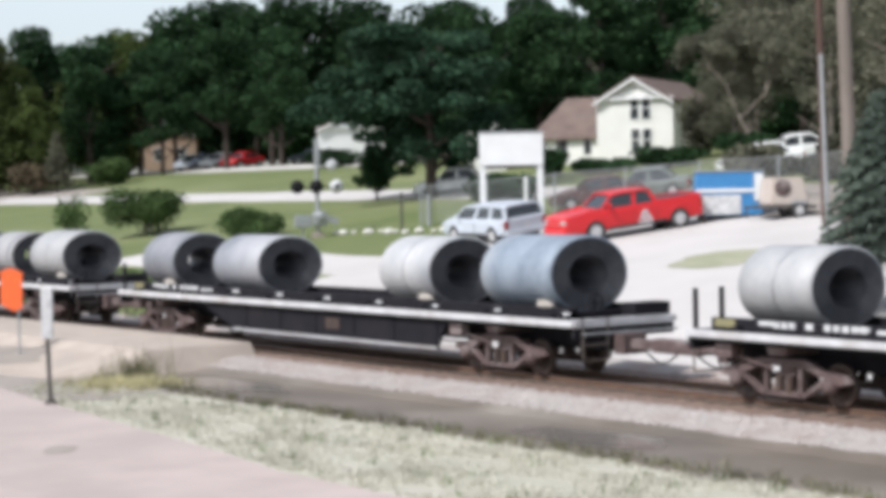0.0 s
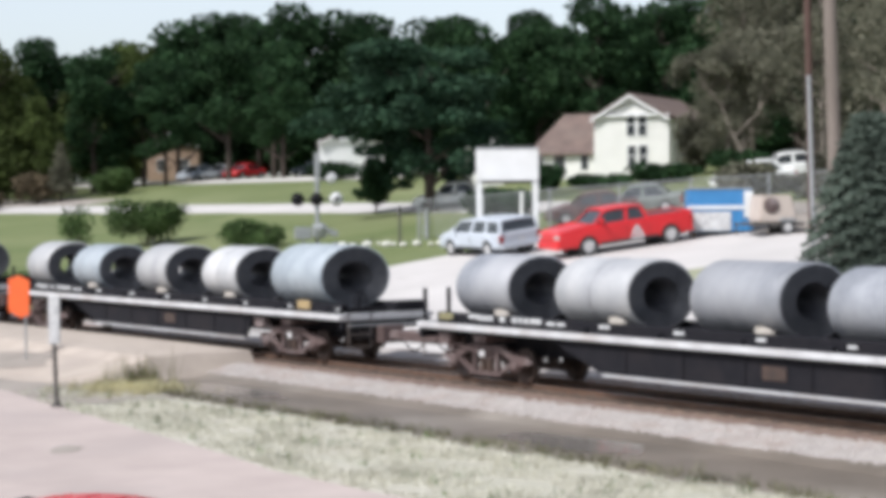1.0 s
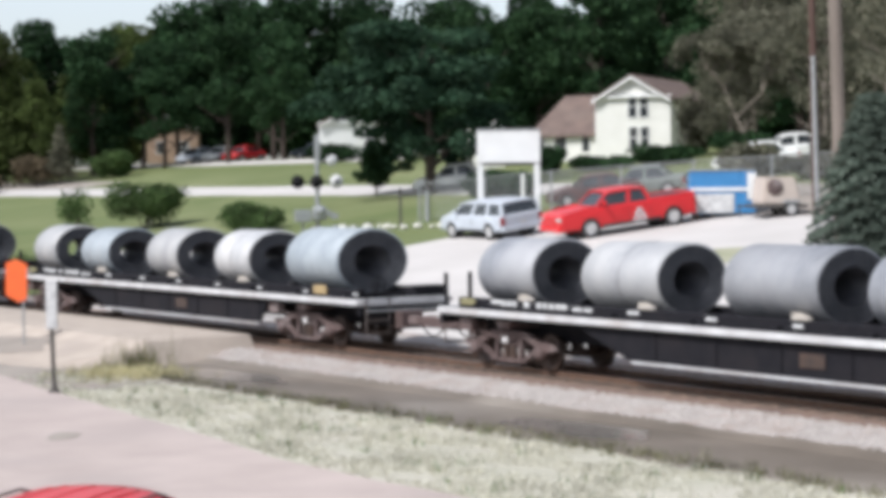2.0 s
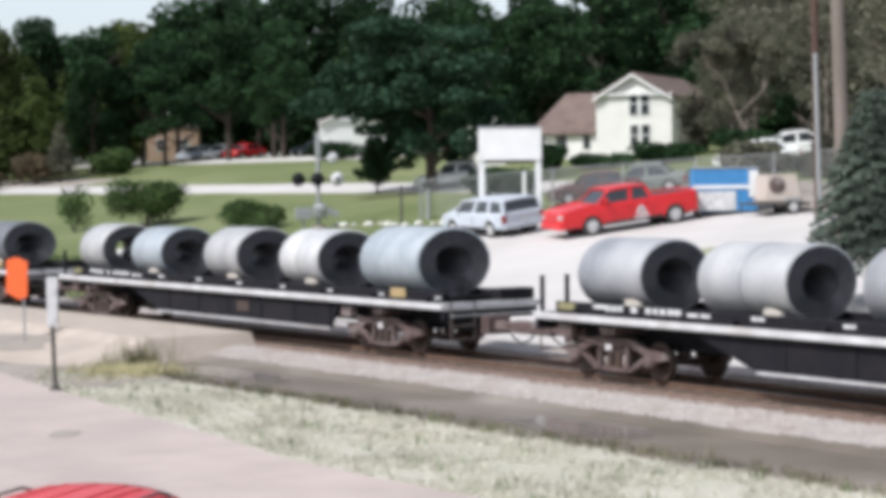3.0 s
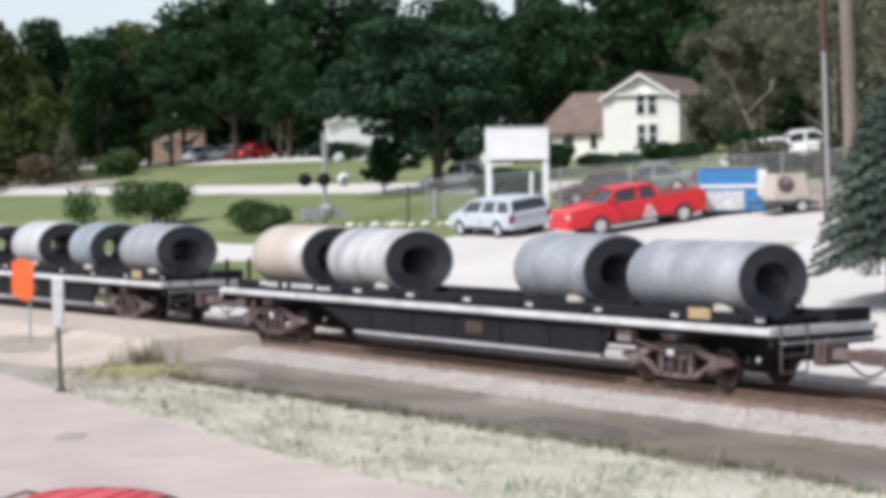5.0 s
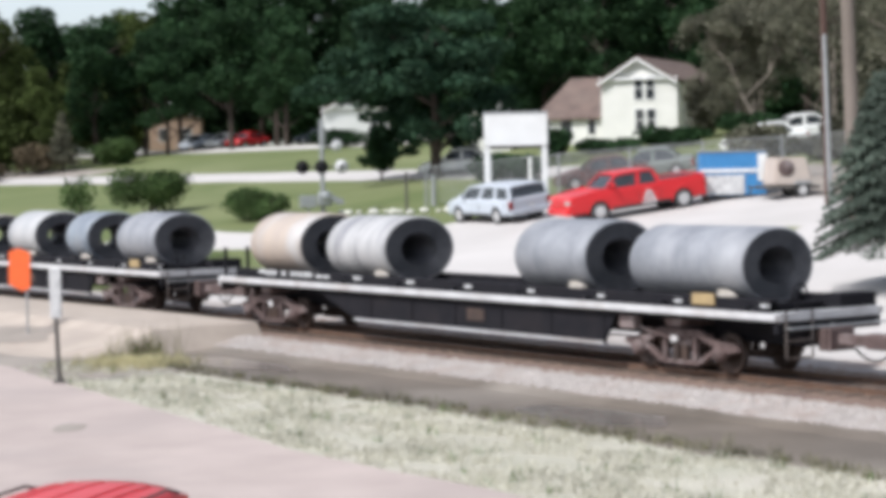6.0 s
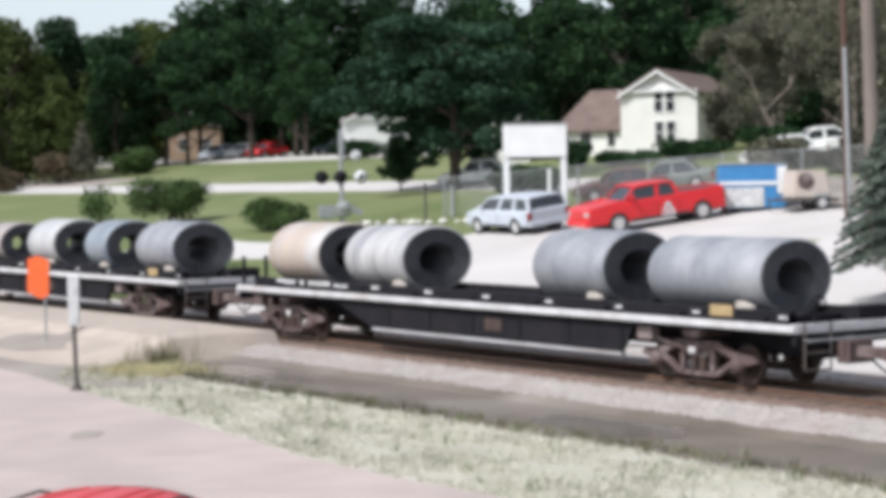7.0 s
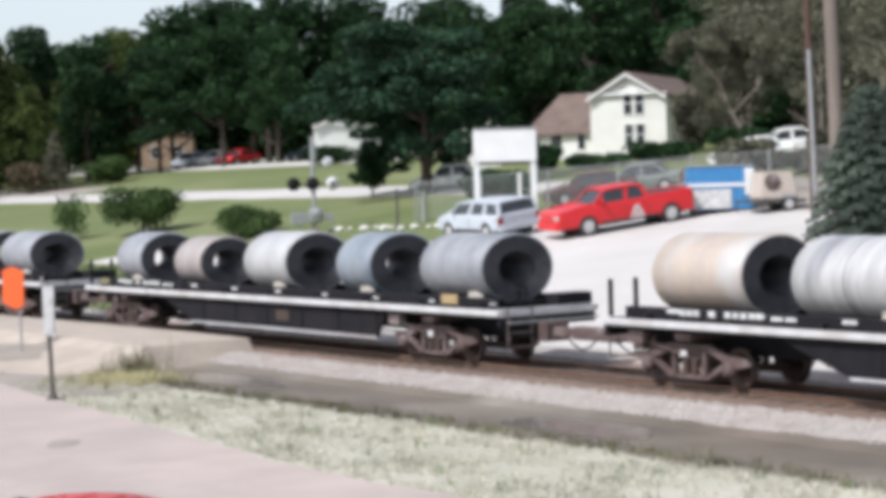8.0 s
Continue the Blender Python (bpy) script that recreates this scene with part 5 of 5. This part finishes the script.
# nearer trees on the left and behind the house
for x, y, s, k in ((-47, 178, 0.8, 0), (-42, 181, 0.9, 1), (-37, 179, 0.75, 0)):
    plant(OLIVE[k], x, y, s, rng.uniform(0, 360), "trees of the wood")
for x, y, s, k in ( (-33.5, 188, 1.0, 1), (3.5, 150, 0.74, 3), (7.5, 152, 0.84, 1), (12, 148, 0.86, 3), (17, 150, 0.95, 1), (0.5, 158, 0.82, 2), (22, 146, 1.0, 3), (27, 148, 1.0, 1), (-29.5, 193, 0.8, 2), (-26.5, 187, 0.72, 0), (-14.5, 178, 0.8, 0), (-20, 183, 0.85, 2)):
    plant(SEEDS[k], x, y, s, rng.uniform(0, 360), "trees of the wood")
for x, y, s, k in ((19.5, 126, 0.85, 0), (23.5, 122, 0.95, 1), (27.5, 128, 1.0, 0), (21.5, 136, 1.0, 1), (17.0, 116, 0.6, 0), (18.6, 120, 0.7, 0), (25.5, 112, 0.9, 1), (20.5, 105, 0.75, 0), (23.0, 98, 0.7, 1)):
    plant(GREY[k], x, y, s, rng.uniform(0, 360), "trees behind the lot")

# the spreading oak on the lawn
oak = empty("oak_tree", drop(None, -0.75, 113.8))
limbs(oak, 8.2, 0.36, 6.0, 3, M["bark"], 0.25)
rng = random.Random(8)
blobs = []
for k in range(72):
    a, f = rng.uniform(0, 6.283), rng.random()
    d = 6.6 * math.sqrt(rng.random()) * (1 - 0.45 * f)
    if math.cos(a) * d < -2.2 and f < 0.37:
        continue
    blobs.append((math.cos(a) * d - 0.8, math.sin(a) * d, 1.9 + 7.6 * f - 0.05 * d * d * (1 - f) * 0.6, rng.uniform(0.9, 1.7), rng.uniform(0.9, 1.7), rng.uniform(0.4, 0.75)))
# long lower tiers that reach out over the lawn
for k in range(16):
    blobs.append((-7.2 + 5.4 * k / 15, rng.uniform(-3, 3), rng.uniform(4.3, 5.9), rng.uniform(0.8, 1.3), rng.uniform(0.8, 1.3), rng.uniform(0.25, 0.45)))
for k in range(9):
    blobs.append((-3.9 + 2.4 * k / 8, rng.uniform(-3, 3), rng.uniform(2.4, 4.6), rng.uniform(0.5, 0.9), rng.uniform(0.5, 0.9), rng.uniform(0.25, 0.4)))
leaves("crown", blobs, 16500, 0.2, M["leaf_mid"], 31, oak, 0.3)
tagged(oak, "broad dark green oak with drooping tiers of branches", "tree")
small = tree(41, 3.0, 1.5, 2600, 0.14, M["leaf"], M["bark"], 0.3, "small round dark green tree on the lawn")
small.matrix_world = drop(None, -4.0, 117.5)


def branchy_tree(seed, high, lean, n, leaf, bark, label):
    """A leaning trunk that forks again and again into fine bare twigs, with a few leaves at their ends."""
    rng = random.Random(seed)
    t = empty("tree")
    b = bm_new()
    tips = []

    def grow(p, d, ln, r, deep):
        bend = (d + Vector((rng.uniform(-0.2, 0.2), rng.uniform(-0.2, 0.2), rng.uniform(-0.05, 0.15)))).normalized()
        m = p + d * ln * 0.5
        q = m + bend * ln * 0.5
        rod(b, p, m, r, r * 0.88, n=7 if deep > 3 else 4)
        rod(b, m, q, r * 0.88, r * 0.72, n=7 if deep > 3 else 4)
        if deep == 0:
            tips.append(q)
            return
        for k in range(2 if deep > 4 else 3):
            side = Vector((rng.uniform(-1, 1), rng.uniform(-1, 1), rng.uniform(-0.35, 0.6))).normalized()
            grow(q, (bend * 0.75 + side * 0.8).normalized(), ln * rng.uniform(0.62, 0.8), r * 0.66, deep - 1)

    grow(Vector((0, 0, -0.3)), Vector((lean, 0.05, 1)).normalized(), high * 0.34, high * 0.017, 5)
    part("trunk", b, bark, t)
    leaves("crown", [(*p, 0.5, 0.5, 0.4) for p in tips], n, 0.12, leaf, seed, t)
    return tagged(t, label, "tree")


tall = branchy_tree(43, 8.6, -0.3, 6500, M["leaf_grey"], M["grey_bark"], "sparse grey-barked tree with bare leaning branches")
tall.matrix_world = drop(None, 18.1, 113.5)
for x, y, size, turn in ((19.0, 121.5, 0.85, 70), (21.2, 117.0, 1.15, 150)):
    copy_thing(tall, drop(None, x, y, size, turn))


def bush(x, y, wide, high, n, size, leaf, seed, label):
    rng = random.Random(seed)
    t = empty("bush", drop(None, x, y))
    for k in range(6):
        a = rng.uniform(0, 6.283)
        b = bm_new()
        rod(b, (0, 0, -0.1), (math.cos(a) * wide * 0.25, math.sin(a) * wide * 0.25, high * 0.6), 0.05, 0.02, n=5)
        part("stem", b, M["bark"], t)
    blobs = []
    for k in range(20):
        a, d = rng.uniform(0, 6.283), wide * 0.33 * math.sqrt(rng.random())
        s = wide * rng.uniform(0.15, 0.25)
        blobs.append((math.cos(a) * d, math.sin(a) * d, high * rng.uniform(0.25, 0.72), s, s, high * 0.25))
    leaves("foliage", blobs, n, size, leaf, seed, t)
    return tagged(t, label, "bush")


bush(-17.2, 113.0, 4.9, 2.9, 6000, 0.12, M["leaf_light"], 51, "dark green ragged bush on the lawn")
bush(-30.0, 178.0, 5.0, 2.6, 4500, 0.16, M["leaf_light"], 52, "rounded light green bush by the lane")
bush(-9.9, 101.5, 4.4, 1.8, 4000, 0.1, M["leaf_light"], 53, "leafy green bush beside the crossing signal")
bush(-8.6, 164.0, 6.5, 1.5, 2600, 0.16, M["leaf"], 55, "dark shrubs below the white house")
bush(15.7, 121.6, 3.8, 4.4, 3600, 0.14, M["leaf_grey"], 56, "tall grey-green shrub beside the house")
bush(-21.6, 114.5, 2.2, 2.9, 1100, 0.11, M["leaf_light"], 54, "thin light green shrub on the lawn")
for x, y, w, h, s in ((3.0, 105.0, 4.2, 1.7, 60), (6.6, 121.0, 2.4, 1.7, 61), (9.5, 119.0, 4.0, 0.9, 62), (13.2, 117.5, 4.6, 1.3, 63), (17.5, 114.5, 4.5, 1.8, 64), (-36.5, 176, 6, 3, 65), (-43, 172, 6, 3.4, 66), (-40.2, 171, 4, 2.2, 72), (-45.5, 168, 5, 2.6, 73), (16.0, 101.5, 4.2, 1.9, 69), (20.4, 101, 3.6, 2.0, 70), (18.6, 96, 4.5, 1.1, 71), (20.5, 92, 5, 3.2, 67), (22.5, 84, 5, 4.0, 68)):
    bush(x, y, w, h, 2200, 0.17, M["leaf_brown"] if s in (65, 66, 72, 73) else M["leaf"] if s < 65 else M["leaf_grey"], s, "dark green hedge bush by the house" if s < 65 else "overgrown shrub at the edge of the wood")

# dark undergrowth below the crowns of the wood
under = bush(-52, 204, 9, 5.5, 2600, 0.32, M["leaf"], 91, "dark undergrowth shrub below the trees")
rng = random.Random(17)
for k in range(19):
    x = -46 + k * 5.2
    y = 212 + rng.uniform(-3, 4)
    copy_thing(under, drop(None, x, y, rng.uniform(0.85, 1.25), rng.uniform(0, 360)))

# a slim grey conifer on the far lawn
conifer = empty("conifer_tree", drop(None, -34.2, 175.0))
b = bm_new()
rod(b, (0, 0, -0.3), (0.1, 0, 5.2), 0.12, 0.02, n=8)
part("trunk", b, M["bark"], conifer)
blobs = []
for k in range(26):
    f = k / 25
    a, d = k * 2.4, 0.9 * (1 - f)
    blobs.append((math.cos(a) * d, math.sin(a) * d, 0.9 + 4.4 * f, 0.25 + 0.55 * (1 - f), 0.25 + 0.55 * (1 - f), 0.3))
leaves("crown", blobs, 2600, 0.12, M["leaf_grey"], 95, conifer)
tagged(conifer, "slim grey-green conifer on the far lawn", "tree")

# the spruce by the poles
spruce = empty("spruce_tree", drop(None, 11.95, 54.4))
b = bm_new()
rod(b, (0, 0, -0.3), (0, 0, 6.2), 0.1, 0.02, n=9)
part("trunk", b, M["bark"], spruce)
rng = np.random.default_rng(9)
pts, faces = [], []
b = bm_new()
for k in range(170):
    f = k / 169
    z = 1.5 + 4.5 * f
    ln = 2.1 * (1 - f) ** 0.7 + 0.2
    a = k * 2.4
    dirv = np.array([math.cos(a), math.sin(a), 0])
    side = np.array([-math.sin(a), math.cos(a), 0])
    tip = Vector((dirv[0] * ln, dirv[1] * ln, z - 0.3 * ln))
    rod(b, (0, 0, z), tip, 0.018, 0.006, n=4)
    for j in range(300):
        s = rng.random() ** 0.7
        c = np.array([0, 0, z]) + dirv * ln * s + np.array([0, 0, -0.3 * ln * s * s]) + side * rng.normal() * 0.17
        d = dirv * rng.uniform(0.2, 0.9) + side * rng.choice((-1, 1)) * rng.uniform(0.3, 1) + np.array([0, 0, rng.uniform(-0.9, 0.25)])
        d /= np.linalg.norm(d)
        L = rng.uniform(0.08, 0.18)
        w = np.cross(d, rng.normal(size=3))
        w = w / np.linalg.norm(w) * 0.042
        i = len(pts)
        pts += [tuple(c - w), tuple(c + w), tuple(c + d * L)]
        faces.append((i, i + 1, i + 2))
part("branch_whorl", b, M["bark"], spruce)
me = bpy.data.meshes.new("needles")
me.from_pydata(pts, [], faces)
me.materials.append(M["needle"])
nd = new("needles", me)
nd.parent = spruce
tagged(spruce, "young grey-green spruce beside the track", "tree")


# ---- ground cover ----
def blades(name, count, place, low, high, material, label, seed):
    """Grass in tufts of thin leaning blades; place gives u and w."""
    rng = random.Random(seed)
    pts, faces = [], []
    for k in range(count):
        u, w = place(rng)
        base = at(u, w, height(w) + 0.03)
        tall_ = rng.uniform(low, high) * (0.6 + 0.8 * max(0, noise.noise((u * 0.5, w * 0.5, seed))) + 0.2)
        for j in range(6):
            a = rng.uniform(0, 6.283)
            p = base + Vector((rng.uniform(-0.12, 0.12), rng.uniform(-0.12, 0.12), 0))
            d = Vector((math.cos(a), math.sin(a), 0))
            s = Vector((-d.y, d.x, 0)) * 0.014
            t = p + d * tall_ * rng.uniform(0.1, 0.6) + Vector((0, 0, tall_ * rng.uniform(0.6, 1.1)))
            i = len(pts)
            pts += [tuple(p - s), tuple(p + s), tuple(t)]
            faces.append((i, i + 1, i + 2))
    me = bpy.data.meshes.new(name)
    me.from_pydata(pts, [], faces)
    me.materials.append(material)
    return tagged(new(name, me), label, "grass", kind="stuff")


def on_verge(r):
    """A place on the verge, in loose patches."""
    while True:
        u, w = r.uniform(-34, 5.0), r.uniform(6.3, 12.3)
        low = 6.9 + max(0, min(u, -1) + 5) * 0.22 - max(0, u + 1) * 0.26 + 0.35 * noise.noise((u * 0.5, 1, 1))
        if low < w < 12.0 + road_edge(u) and noise.noise((u * 0.45, w * 0.8, 4)) + r.uniform(-0.35, 0.5) > 0:
            return u, w


blades("verge_grass", 7400, on_verge, 0.05, 0.16, M["blade"], "dry pale verge grass beside the road", 71)
blades("tall_weeds", 42, lambda r: (5.0 + r.gauss(0, 0.4), 5.9 + r.gauss(0, 0.35)), 0.6, 1.3, M["weed"], "tall green weeds at the end of the slab", 72)
blades("slab_grass", 420, lambda r: (r.triangular(1.4, 5.2, 3.5), 7.0 + r.gauss(0, 0.7)), 0.1, 0.42, M["straw"], "short dry grass at the foot of the slab", 76)
blades("dark_tufts", 130, lambda r: on_verge(r), 0.12, 0.3, M["leaf_light"], "darker green weed tufts in the dry verge", 74)
blades("strip_edge_grass", 620, lambda r: (r.uniform(-26, 4.5), 6.65 + r.gauss(0, 0.22)), 0.08, 0.3, M["edge_weed"], "darker weeds along the edge of the damp strip", 75)
blades("lawn_edge", 3500, lambda r: (r.uniform(31, 75), r.uniform(-11, -5)), 0.12, 0.4, M["leaf_light"], "rough green grass beside the track", 73)

# shallow puddles on the damp strip
for u0, w0, lu, lw, s in ((-13.2, 5.2, 2.2, 0.9, 1), (1.6, 5.1, 2.8, 0.8, 2)):
    b = bm_new()
    ring = []
    for i in range(40):
        a = 2 * math.pi * i / 40
        k = 1 + 0.3 * noise.noise((math.cos(a) * 1.5 + s * 9, math.sin(a) * 1.5, 0)) + 0.12 * noise.noise((math.cos(a) * 5 + s * 4, math.sin(a) * 5, 0))
        ring.append(b.verts.new(at(u0 + math.cos(a) * lu * k, w0 + math.sin(a) * lw * k, -0.447)))
    b.faces.new(ring)
    tagged(part("puddle", b, PUDDLE), "shallow muddy puddle on the damp strip", "puddle", kind="structure")

def stones(name, count, w0, w1, material, label, seed):
    """Loose crushed stones over a strip beside or between the rails."""
    rng = random.Random(seed)
    pts, faces = [], []
    for k in range(count):
        u, w = rng.uniform(-30, 20), rng.uniform(w0, w1)
        c = at(u, w, height(w) + 0.06)
        s = rng.uniform(0.02, 0.048)
        i = len(pts)
        for v in ((1, 0, 0), (-1, 0, 0), (0, 1, 0), (0, -1, 0), (0, 0, 1)):
            pts.append(tuple(c + Vector(v) * s * rng.uniform(0.6, 1.3)))
        faces += [(i, i + 2, i + 4), (i + 2, i + 1, i + 4), (i + 1, i + 3, i + 4), (i + 3, i, i + 4)]
    me = bpy.data.meshes.new(name)
    me.from_pydata(pts, [], faces)
    me.materials.append(material)
    tagged(new(name, me), label, "ballast", kind="stuff")


stones("ballast_stones", 13000, 2.05, 3.5, mat("ballast_stone", (0.46, 0.42, 0.39), (0.36, 0.325, 0.3), 0.95, scale=3, fine=20, bump=0.2, stain=(0.3, 0.22, 0.18), amount=0.4), "loose pale crushed stones of the ballast shoulder", 77)
stones("rusty_stones", 8000, -2.6, 2.15, mat("rusty_stone", (0.24, 0.16, 0.12), (0.16, 0.11, 0.085), 0.95, scale=3, fine=20, bump=0.2, stain=(0.3, 0.24, 0.2), amount=0.4), "rust-stained crushed stones between the rails", 78)

# sleepers under the rails
bed = bpy.data.objects["rusty_bed"]
b = bm_new()
bx(b, -0.115, 0.115, -1.3, 1.3, -0.14, 0.0, 0.012)
tie_mesh = mesh_of(b, "sleeper", M["timber"])
for k in range(125):
    ob = new("sleeper", tie_mesh)
    ob.parent = bed
    p = at(-30 + k * 0.55, 0, -0.115)
    ob.matrix_world = pose(p.x, p.y, p.z, 0, 0, TRACK_TURN)


# ---- what moves ----
def motions():
    # seconds, and how far up the track the front of the first car stands
    steps = [(0.0, -35.60), (0.2, -35.60), (0.3, -55.98), (0.5, -55.98), (0.6, -70.40), (0.7, -107.75), (1.7, -107.75), (2.8, -112.50), (3.3, -112.50), (3.4, -114.70), (4.1, -114.70),
             (4.2, -196.20), (4.6, -196.20), (4.7, -233.1), (7.6, -233.1), (7.7, -251.62), (8.0, -251.62)]
    for thing, back, z in TRAIN:
        walk(thing, [(t, on_track(a + back, z)) for t, a in steps])


motions()
